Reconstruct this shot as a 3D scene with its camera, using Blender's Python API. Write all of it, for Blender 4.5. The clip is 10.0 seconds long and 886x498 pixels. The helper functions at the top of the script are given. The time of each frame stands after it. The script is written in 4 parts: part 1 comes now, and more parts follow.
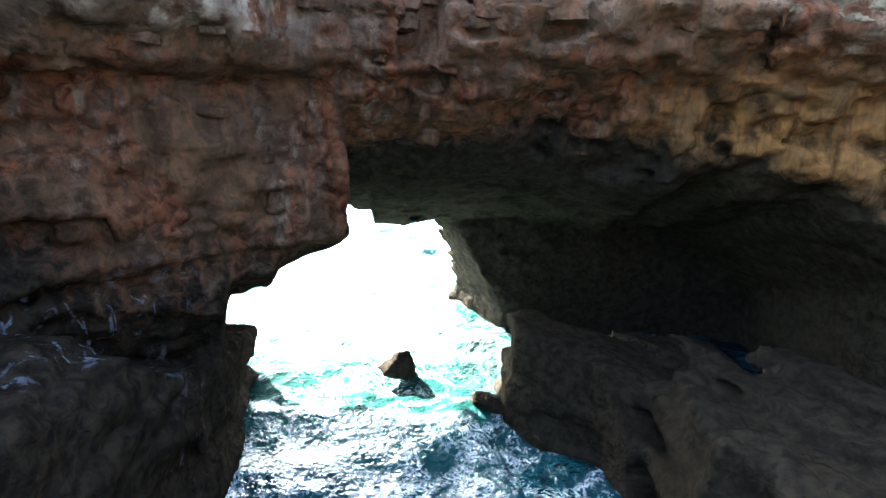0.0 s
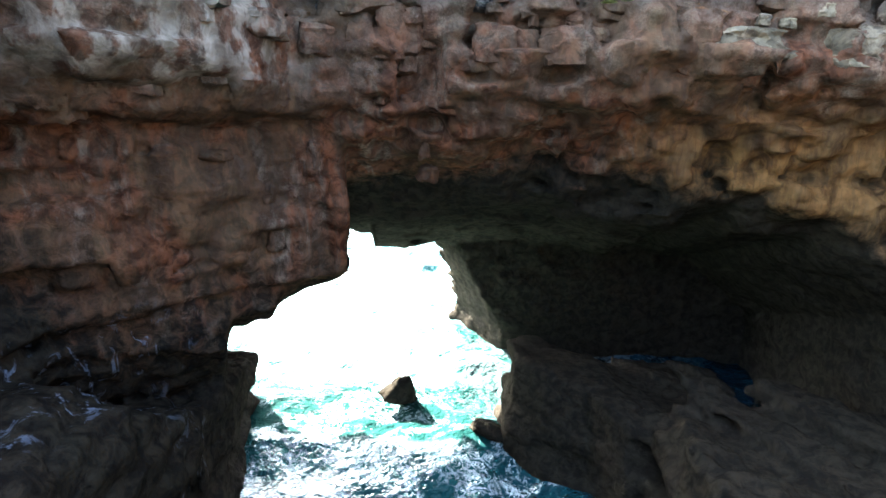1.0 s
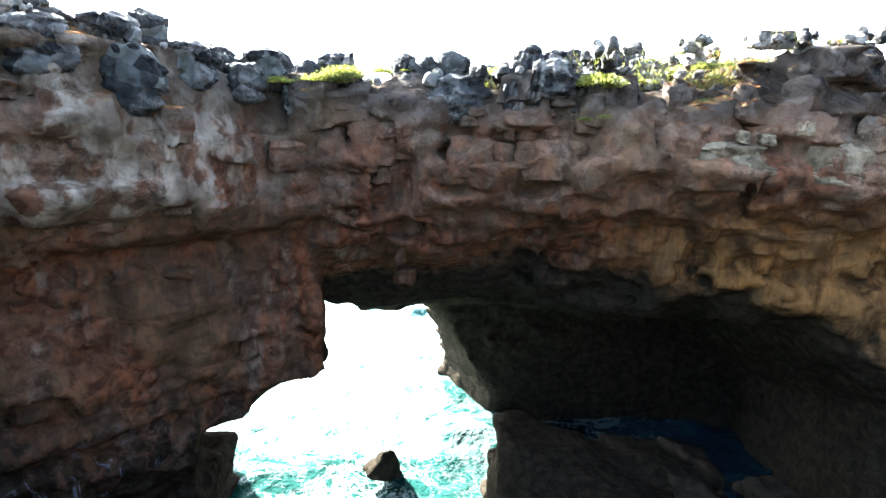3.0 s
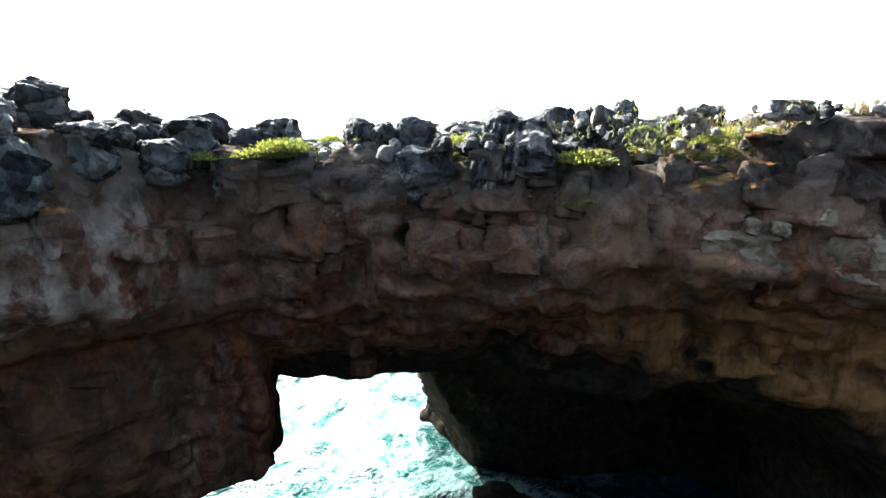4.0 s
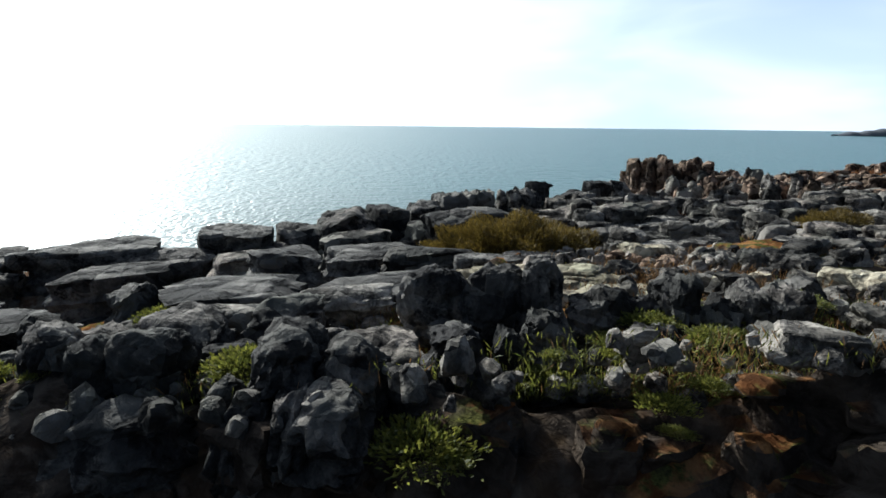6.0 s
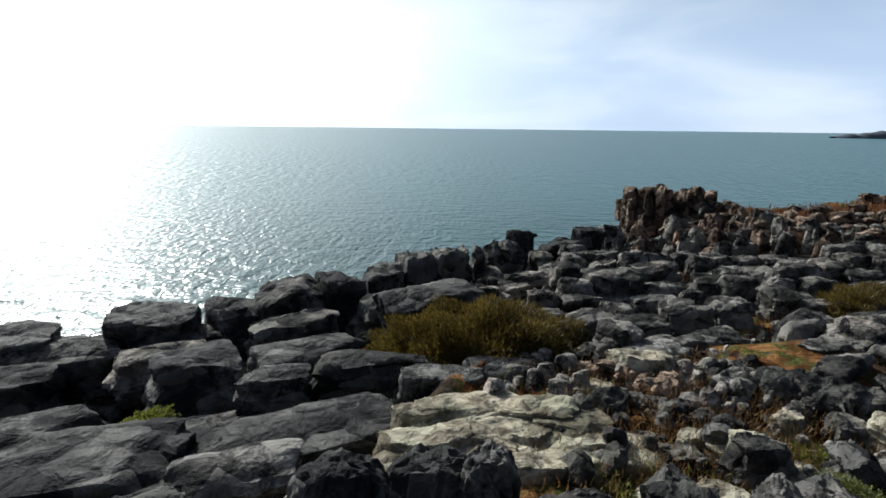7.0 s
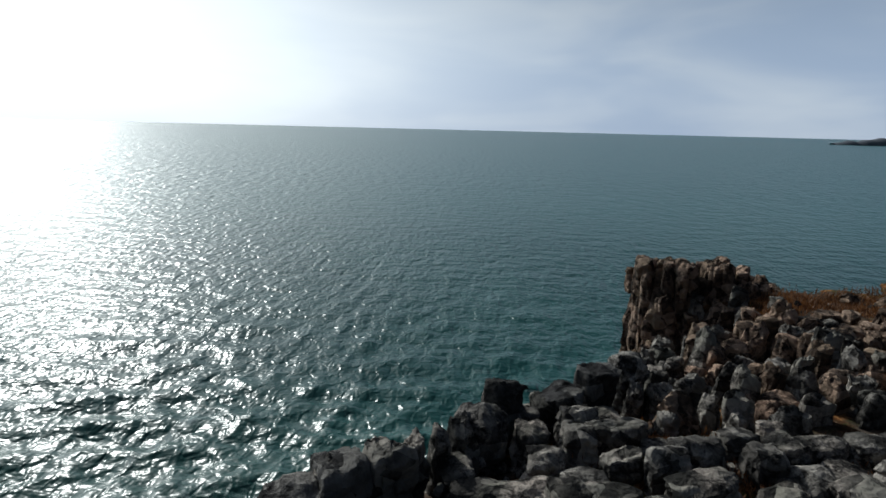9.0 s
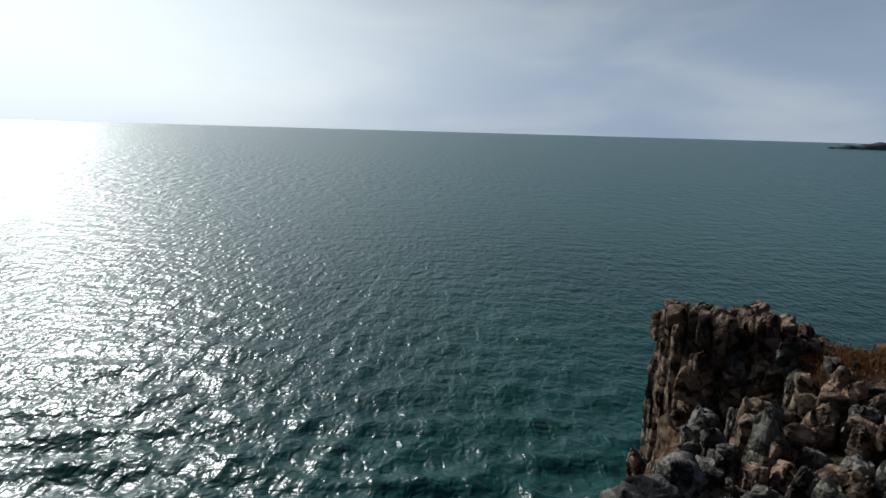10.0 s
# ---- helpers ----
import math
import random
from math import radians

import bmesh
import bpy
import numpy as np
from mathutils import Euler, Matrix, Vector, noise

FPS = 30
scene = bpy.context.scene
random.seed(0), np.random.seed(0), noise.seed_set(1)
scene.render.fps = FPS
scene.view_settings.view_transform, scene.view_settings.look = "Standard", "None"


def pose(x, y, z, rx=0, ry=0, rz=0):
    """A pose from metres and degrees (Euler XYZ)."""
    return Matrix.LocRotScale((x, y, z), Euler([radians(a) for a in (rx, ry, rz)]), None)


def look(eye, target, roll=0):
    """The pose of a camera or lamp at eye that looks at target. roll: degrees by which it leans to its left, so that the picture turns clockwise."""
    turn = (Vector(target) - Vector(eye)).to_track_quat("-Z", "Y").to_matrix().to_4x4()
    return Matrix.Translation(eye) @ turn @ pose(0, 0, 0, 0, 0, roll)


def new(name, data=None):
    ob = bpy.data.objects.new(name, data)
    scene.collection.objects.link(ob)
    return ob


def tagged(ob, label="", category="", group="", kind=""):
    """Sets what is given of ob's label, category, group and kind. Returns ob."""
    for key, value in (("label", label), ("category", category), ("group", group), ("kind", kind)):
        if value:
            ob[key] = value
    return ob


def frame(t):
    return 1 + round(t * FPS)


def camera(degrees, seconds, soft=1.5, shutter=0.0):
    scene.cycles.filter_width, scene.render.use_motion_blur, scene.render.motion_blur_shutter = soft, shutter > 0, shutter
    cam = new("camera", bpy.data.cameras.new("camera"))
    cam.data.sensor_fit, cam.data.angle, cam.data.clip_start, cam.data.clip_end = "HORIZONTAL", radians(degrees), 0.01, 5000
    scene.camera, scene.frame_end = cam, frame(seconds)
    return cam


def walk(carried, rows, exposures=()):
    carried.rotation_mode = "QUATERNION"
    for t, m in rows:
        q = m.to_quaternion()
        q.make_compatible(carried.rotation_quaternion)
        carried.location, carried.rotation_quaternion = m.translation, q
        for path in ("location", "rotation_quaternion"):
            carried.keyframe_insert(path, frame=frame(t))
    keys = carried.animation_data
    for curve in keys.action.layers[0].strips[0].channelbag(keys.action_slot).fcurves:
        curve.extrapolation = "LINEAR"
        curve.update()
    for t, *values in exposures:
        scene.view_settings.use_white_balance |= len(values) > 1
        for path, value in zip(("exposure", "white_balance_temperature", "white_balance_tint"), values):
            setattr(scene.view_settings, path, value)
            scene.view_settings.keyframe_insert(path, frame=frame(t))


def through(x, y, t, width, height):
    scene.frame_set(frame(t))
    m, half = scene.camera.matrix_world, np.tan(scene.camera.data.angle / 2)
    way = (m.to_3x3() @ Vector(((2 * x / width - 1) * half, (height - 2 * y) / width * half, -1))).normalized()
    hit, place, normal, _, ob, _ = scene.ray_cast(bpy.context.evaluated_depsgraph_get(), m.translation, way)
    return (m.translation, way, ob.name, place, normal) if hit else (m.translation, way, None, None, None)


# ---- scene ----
cam = camera(78.0, 10.0, 1.55)
PATH = [
    (0, (2.821, 6.379, 13.823), (2.689, 8.306, 13.305), 0.7),
    (0.5, (2.89, 6.437, 14.366), (2.751, 8.366, 13.855), 0.8),
    (1, (2.864, 6.51, 14.939), (2.727, 8.442, 14.439), 0.6),
    (1.5, (2.948, 6.543, 15.587), (2.808, 8.476, 15.095), 0.6),
    (2, (3.065, 6.591, 16.302), (2.926, 8.528, 15.823), 0.5),
    (2.5, (3.123, 6.926, 17.166), (2.995, 8.866, 16.697), 0.6),
    (2.7, (3.234, 7.184, 17.444), (3.107, 9.127, 16.985), 0.4),
    (4, (4.227, 10.766, 19.932), (4.109, 12.71, 19.473), 0.6),
    (4.5, (5.01, 12.455, 20.828), (4.897, 14.402, 20.384), 0.6),
    (5, (5.773, 14.394, 21.489), (5.675, 16.343, 21.051), 0.7),
    (5.2, (6.018, 15.257, 21.796), (5.935, 17.205, 21.349), 1.0),
    (6.3, (7.74, 19.47, 23.55), (7.64, 21.418, 23.102), 0.6),
    (6.5, (7.898, 20.161, 23.903), (7.799, 22.109, 23.462), 0.6),
    (7, (8.391, 22.042, 24.757), (8.297, 23.991, 24.315), 0.65),
    (7.5, (8.822, 23.977, 25.591), (8.732, 25.925, 25.15), 0.85),
    (8, (9.144, 25.937, 26.384), (9.057, 27.885, 25.942), 1.1),
    (8.5, (9.33, 27.795, 27.21), (9.243, 29.743, 26.768), 1.25),
    (9, (9.314, 29.813, 28.003), (9.227, 31.762, 27.563), 1.4),
    (9.5, (9.144, 31.694, 28.706), (9.057, 33.644, 28.269), 1.5),
    (10, (8.719, 33.91, 29.392), (8.637, 35.861, 28.959), 1.6),
]
EXPOSURES = [(t, stops, 5850, 4) for t, stops in ((0, 5.35), (1.0, 5.4), (2.5, 5.35), (4.0, 3.5), (5.0, 1.5), (6.5, 0.45), (7.5, 0.0), (8.5, -0.3), (10, -0.7))]
walk(cam, [(t, look(eye, target, roll)) for t, eye, target, roll in PATH], EXPOSURES)

# ---- world and sun ----
SUN_AZ, SUN_EL = 40.0, 31.0
TO_SUN = Vector((-math.sin(radians(SUN_AZ)) * math.cos(radians(SUN_EL)), math.cos(radians(SUN_AZ)) * math.cos(radians(SUN_EL)), math.sin(radians(SUN_EL))))


class Nodes:
    """Short hand for a node tree."""

    def __init__(self, tree):
        self.tree = tree
        tree.nodes.clear()

    def add(self, kind, **values):
        node = self.tree.nodes.new(kind)
        for key, value in values.items():
            if key in node.inputs:
                self.plug(value, node.inputs[key])
            else:
                setattr(node, key, value)
        return node

    def plug(self, value, socket):
        if isinstance(value, bpy.types.NodeSocket):
            self.tree.links.new(value, socket)
        elif isinstance(value, tuple) and socket.type == "RGBA" and len(value) == 3:
            socket.default_value = (*value, 1)
        else:
            socket.default_value = value

    def noise(self, scale, vector, detail=4.0, rough=0.6, distort=0.0):
        return self.add("ShaderNodeTexNoise", Vector=vector, Scale=scale, Detail=detail, Roughness=rough, Distortion=distort).outputs["Fac"]

    def ramp(self, value, lo, hi, a=0.0, b=1.0):
        node = self.add("ShaderNodeMapRange", interpolation_type="SMOOTHSTEP")
        for n, v in enumerate((value, lo, hi, a, b)):
            self.plug(v, node.inputs[n])
        return node.outputs[0]

    def math(self, op, *values):
        node = self.add("ShaderNodeMath", operation=op)
        for n, v in enumerate(values):
            self.plug(v, node.inputs[n])
        return node.outputs[0]

    def mix(self, fac, a, b, blend="MIX"):
        node = self.add("ShaderNodeMix", data_type="RGBA", blend_type=blend)
        self.plug(fac, node.inputs[0])
        self.plug(a, node.inputs[6])
        self.plug(b, node.inputs[7])
        return node.outputs[2]

    def scaled(self, vector, x, y, z):
        node = self.add("ShaderNodeVectorMath", operation="MULTIPLY")
        self.plug(vector, node.inputs[0])
        node.inputs[1].default_value = (x, y, z)
        return node.outputs[0]

    def bump(self, height, strength, distance, normal=None):
        node = self.add("ShaderNodeBump", Strength=strength, Distance=distance, Height=height)
        if normal is not None:
            self.plug(normal, node.inputs["Normal"])
        return node.outputs[0]


world = bpy.data.worlds.new("world")
scene.world = world
world.use_nodes = True
n = Nodes(world.node_tree)
sky = n.add("ShaderNodeTexSky", sky_type="NISHITA", sun_disc=False, sun_elevation=radians(SUN_EL), sun_rotation=radians(-SUN_AZ), air_density=1.0, dust_density=1.2, ozone_density=1.5)
way = n.add("ShaderNodeTexCoord").outputs["Generated"]
rise = n.add("ShaderNodeSeparateXYZ", Vector=way).outputs[2]
cloud = n.ramp(n.noise(2.6, n.scaled(way, 1, 1, 3.5), 3.5, 0.5, 0.3), 0.34, 0.74)
near_sun = n.add("ShaderNodeVectorMath", operation="DOT_PRODUCT")
n.plug(way, near_sun.inputs[0])
near_sun.inputs[1].default_value = TO_SUN
facing = n.math("MAXIMUM", near_sun.outputs["Value"], 0.0)
glare = n.math("POWER", facing, 6.0)
haze = n.mix(n.ramp(near_sun.outputs["Value"], -0.35, 0.25), (0.6, 0.8, 1.1), (15.4, 17.8, 22.4))
haze = n.mix(n.math("MULTIPLY", cloud, n.ramp(near_sun.outputs["Value"], -0.35, 0.25, 0.05, 0.75)), haze, (25.5, 26.0, 27.0))
haze = n.mix(glare, haze, (84.0, 82.0, 78.0))
veil = n.math("MAXIMUM", n.math("MULTIPLY", cloud, n.ramp(rise, 0.75, 0.3, 0.15, 0.55)), n.ramp(rise, 0.5, 0.02, 0.06, 0.9))
veil = n.math("MAXIMUM", veil, n.math("MULTIPLY", glare, 0.9))
lit = n.mix(veil, sky.outputs[0], haze)
back = n.add("ShaderNodeBackground", Color=lit, Strength=0.036)
n.add("ShaderNodeOutputWorld", Surface=back.outputs[0])

lamp = bpy.data.lights.new("sun", "SUN")
lamp.energy, lamp.angle, lamp.color = 5.0, radians(0.6), (1.0, 0.94, 0.85)
new("sun", lamp).matrix_world = look(TO_SUN * 200, (0, 0, 0))


# ---- materials ----
def material(name):
    mat = bpy.data.materials.new(name)
    mat.use_nodes = True
    return mat, Nodes(mat.node_tree)


def finish(n, color, roughness, normal=None, **more):
    shader = n.add("ShaderNodeBsdfPrincipled", **{"Base Color": color, "Roughness": roughness}, **more)
    if normal is not None:
        n.plug(normal, shader.inputs["Normal"])
    n.add("ShaderNodeOutputMaterial", Surface=shader.outputs[0])


def limestone(name, dark, mid, pale, soil=False, wall=False, gloss=0.12):
    """Weathered limestone: grey skin, lichen, pits and cracks; walls are stained by iron, tops may carry soil."""
    mat, n = material(name)
    geo = n.add("ShaderNodeNewGeometry")
    place = geo.outputs["Position"]
    large = n.noise(0.45, place, 3, 0.6)
    middle = n.noise(2.3, place, 5, 0.65, 0.5)
    grain = n.noise(14.0, place, 4, 0.7)
    color = n.mix(n.ramp(middle, 0.35, 0.65), dark, mid)
    color = n.mix(n.math("MULTIPLY", n.ramp(large, 0.42, 0.62), n.ramp(n.math("ADD", n.math("MULTIPLY", grain, 0.35), n.math("MULTIPLY", middle, 0.65)), 0.42, 0.62)), color, pale)
    bent = n.mix(0.10, place, n.add("ShaderNodeTexNoise", Vector=place, Scale=2.0, Detail=3.0).outputs["Color"])
    cells = n.add("ShaderNodeTexVoronoi", Vector=n.scaled(bent, 1, 1, 1.5), Scale=1.6)
    tone = n.add("ShaderNodeSeparateColor", Color=cells.outputs["Color"]).outputs[0]
    color = n.mix(n.ramp(tone, 0.45, 1.0, 0.0, 0.22 if wall else 0.45), color, pale)
    color = n.mix(n.ramp(tone, 0.5, 0.0, 0.0, 0.3 if wall else 0.6), color, dark)
    line = n.ramp(cells.outputs["Distance"], 0.75, 0.35)
    island = geo.outputs["Random Per Island"]
    if not wall:
        color = n.mix(n.ramp(island, 0.0, 1.0, 0.0, 0.5), color, n.mix(1.0, color, n.mix(n.ramp(large, 0.4, 0.6), (0.93, 1.0, 0.88), (1.0, 0.87, 0.81)), "MULTIPLY"))
    rough = 0.9
    part = n.add("ShaderNodeSeparateXYZ", Vector=place).outputs
    if wall:
        streak = n.noise(1.4, n.scaled(place, 1, 1, 0.16), 5, 0.65, 0.6)
        red = n.math("MULTIPLY", n.ramp(n.math("ADD", part[0], n.math("MULTIPLY", large, 14)), 30.0, 20.0), n.ramp(n.math("ADD", part[2], n.math("MULTIPLY", large, 2.0)), 20.4, 18.4))
        red = n.math("MULTIPLY", red, n.math("MULTIPLY", n.ramp(streak, 0.3, 0.55), n.ramp(part[2], 18.8, 14.5, 0.55, 1.0)))
        color = n.mix(n.math("MULTIPLY", red, 0.96), color, n.mix(n.ramp(middle, 0.35, 0.65), (0.054, 0.021, 0.013), (0.185, 0.078, 0.041)))
        lichen = n.math("MULTIPLY", n.ramp(n.noise(0.8, place, 5, 0.65, 0.6), 0.44, 0.60), n.ramp(n.math("ADD", part[2], n.math("MULTIPLY", large, 3.0)), 15.6, 17.4))
        color = n.mix(n.math("MULTIPLY", lichen, 0.35), color, n.mix(n.ramp(grain, 0.35, 0.65), (0.075, 0.068, 0.050), (0.20, 0.185, 0.145)))
        ochre = n.math("MULTIPLY", n.ramp(n.math("ADD", part[0], n.math("MULTIPLY", large, 6)), 9.5, 14.5), n.math("MULTIPLY", n.math("MULTIPLY", n.ramp(part[2], 9.0, 10.5), n.ramp(part[1], 36.0, 32.0)), n.ramp(part[2], 16.2, 13.4)))
        color = n.mix(n.math("MULTIPLY", ochre, 0.9), color, n.mix(n.ramp(streak, 0.35, 0.6), (0.10, 0.054, 0.022), (0.30, 0.18, 0.068)))
        chalk = n.math("MULTIPLY", n.ramp(n.math("ADD", part[0], n.math("MULTIPLY", middle, 3.0)), 0.0, -2.5), n.ramp(part[2], 14.8, 16.2))
        chalk = n.math("MULTIPLY", chalk, n.ramp(n.noise(1.1, n.scaled(place, 1, 1, 0.6), 4, 0.6), 0.47, 0.56))
        color = n.mix(n.math("MULTIPLY", chalk, 0.85), color, n.mix(n.ramp(middle, 0.35, 0.65), (0.22, 0.195, 0.155), (0.42, 0.385, 0.325)))
        zone = n.ramp(n.noise(0.33, n.scaled(place, 1, 1, 0.7), 4, 0.6, 0.8), 0.42, 0.60)
        color = n.mix(n.math("MULTIPLY", zone, 0.5), color, n.mix(n.ramp(streak, 0.4, 0.6), (0.050, 0.036, 0.024), (0.135, 0.108, 0.064)))
        stain = n.ramp(n.noise(0.9, n.scaled(place, 1, 1, 0.3), 4, 0.6), 0.45, 0.65)
        color = n.mix(n.math("MULTIPLY", stain, 0.5), color, (0.058, 0.037, 0.026))
        skin = n.ramp(n.math("ADD", part[2], n.math("MULTIPLY", n.math("ADD", middle, large), 2.2)), 19.7, 21.0)
        skin = n.math("MULTIPLY", skin, n.ramp(n.math("ADD", part[0], n.math("MULTIPLY", middle, 2.0)), -4.5, -1.5, 0.25, 1.0))
        grey = n.mix(n.ramp(middle, 0.35, 0.62), (0.018, 0.0165, 0.016), (0.060, 0.055, 0.050))
        grey = n.mix(n.math("MULTIPLY", n.ramp(n.noise(1.2, place, 6, 0.62, 0.8), 0.50, 0.66), 0.6), grey, (0.15, 0.14, 0.125))
        color = n.mix(n.math("MULTIPLY", skin, 0.92), color, grey)
        color = n.mix(1.0, color, (0.82, 0.735, 0.68), "MULTIPLY")
        # black algae on the rock near the water; shade of the hollow and low rocks painted in with it
        spray_shade = n.math("ADD", n.math("MULTIPLY", n.ramp(part[1], 21.0, 18.0), -4.0), n.math("MULTIPLY", n.ramp(part[1], 25.9, 28.5), -6.5))
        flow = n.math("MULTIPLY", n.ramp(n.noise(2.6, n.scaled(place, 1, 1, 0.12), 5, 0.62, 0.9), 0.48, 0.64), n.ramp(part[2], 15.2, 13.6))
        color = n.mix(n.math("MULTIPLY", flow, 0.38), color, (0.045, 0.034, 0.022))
        # wet holds both the damp foot of the walls and the painted shade
        wet = n.ramp(n.math("ADD", n.math("ADD", part[2], spray_shade), n.math("MULTIPLY", middle, 5.0)), 13.2, 9.2)
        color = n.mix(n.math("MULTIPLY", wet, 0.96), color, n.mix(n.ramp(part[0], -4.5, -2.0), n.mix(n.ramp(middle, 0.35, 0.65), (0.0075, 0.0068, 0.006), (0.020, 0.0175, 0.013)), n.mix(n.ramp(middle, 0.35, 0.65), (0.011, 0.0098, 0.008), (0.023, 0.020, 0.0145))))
        pale_streak = n.math("MULTIPLY", n.math("MULTIPLY", n.ramp(part[0], -5.6, -6.6), n.ramp(part[1], 23.0, 21.0)), n.ramp(n.noise(1.6, n.scaled(place, 1, 1, 0.35), 5, 0.7, 0.8), 0.56, 0.66))
        color = n.mix(n.math("MULTIPLY", pale_streak, n.ramp(part[2], 9.5, 8.0, 0.0, 0.7)), color, (0.16, 0.18, 0.23))
        rough = n.ramp(wet, 0.0, 1.0, 0.95, 0.8)
    if soil:
        gap = n.add("ShaderNodeVectorMath", operation="DISTANCE")
        n.plug(n.scaled(place, 1, 1, 0), gap.inputs[0])
        gap.inputs[1].default_value = (13.6, 32.6, 0)
        clearing = n.ramp(n.math("ADD", gap.outputs["Value"], n.math("MULTIPLY", middle, 2.5)), 5.6, 3.8)
        up = n.ramp(n.add("ShaderNodeSeparateXYZ", Vector=geo.outputs["True Normal"]).outputs[2], 0.55, 0.8)
        up = n.math("MULTIPLY", up, n.math("MULTIPLY", n.ramp(part[2], 17.0, 18.0), n.math("MAXIMUM", n.ramp(n.noise(0.22, place, 4, 0.65), 0.48, 0.58), clearing)))
        earth = n.mix(n.ramp(middle, 0.4, 0.66), (0.065, 0.028, 0.012), (0.24, 0.12, 0.048))
        grass = n.mix(n.ramp(grain, 0.35, 0.65), (0.03, 0.033, 0.012), (0.10, 0.10, 0.03))
        earth = n.mix(n.ramp(n.noise(1.9, place, 5, 0.65), 0.50, 0.60), earth, grass)
        color = n.mix(up, color, earth)
    pits = n.add("ShaderNodeTexVoronoi", Vector=place, Scale=7.0).outputs["Distance"]
    normal = n.bump(line, 0.3 if wall else 0.7, 0.16)
    normal = n.bump(middle, 0.6 if wall else 0.9, 0.22, normal)
    normal = n.bump(n.math("ADD", grain, pits), 0.28 if wall else 0.5, 0.05, normal)
    finish(n, color, rough, normal, **{"Specular IOR Level": gloss})
    return mat


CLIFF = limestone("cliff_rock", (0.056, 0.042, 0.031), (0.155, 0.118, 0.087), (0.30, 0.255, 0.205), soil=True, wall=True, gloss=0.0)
BLOCK = limestone("limestone", (0.010, 0.0095, 0.0095), (0.080, 0.073, 0.066), (0.35, 0.325, 0.29))
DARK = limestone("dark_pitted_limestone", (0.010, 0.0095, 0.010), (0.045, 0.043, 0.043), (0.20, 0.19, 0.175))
PALE = limestone("pale_limestone", (0.12, 0.10, 0.072), (0.33, 0.295, 0.22), (0.52, 0.48, 0.37))
FLAKE = limestone("buff_limestone", (0.065, 0.050, 0.034), (0.16, 0.128, 0.086), (0.25, 0.205, 0.14))
RUST = limestone("rusty_limestone", (0.010, 0.0075, 0.0065), (0.105, 0.070, 0.050), (0.41, 0.30, 0.225))


def leafy(name, dark, light, through=0.35):
    mat, n = material(name)
    place = n.add("ShaderNodeNewGeometry").outputs
    color = n.mix(place["Random Per Island"], dark, light)
    color = n.mix(n.ramp(n.noise(1.3, place["Position"], 3), 0.4, 0.65), color, n.mix(0.5, color, dark))
    a = n.add("ShaderNodeBsdfPrincipled", **{"Base Color": color, "Roughness": 0.65})
    b = n.add("ShaderNodeBsdfTranslucent", Color=color)
    both = n.add("ShaderNodeMixShader", Fac=through)
    n.tree.links.new(a.outputs[0], both.inputs[1])
    n.tree.links.new(b.outputs[0], both.inputs[2])
    n.add("ShaderNodeOutputMaterial", Surface=both.outputs[0])
    return mat


OLIVE = leafy("olive_needles", (0.047, 0.034, 0.008), (0.195, 0.134, 0.025), 0.4)
GREEN = leafy("succulent_green", (0.045, 0.058, 0.012), (0.25, 0.245, 0.045), 0.5)
DRY = leafy("dry_grass", (0.10, 0.055, 0.022), (0.28, 0.155, 0.055))
HEADLAND, n = material("far_land")
finish(n, n.mix(n.noise(0.01, n.add("ShaderNodeNewGeometry").outputs["Position"]), (0.05, 0.06, 0.075), (0.10, 0.11, 0.13)), 1.0)
RUSTY = leafy("rusty_heath", (0.06, 0.025, 0.010), (0.26, 0.11, 0.035))

WOOD, n = material("twig_bark")
finish(n, n.mix(n.noise(9, n.add("ShaderNodeNewGeometry").outputs["Position"]), (0.05, 0.035, 0.022), (0.16, 0.11, 0.07)), 0.9)


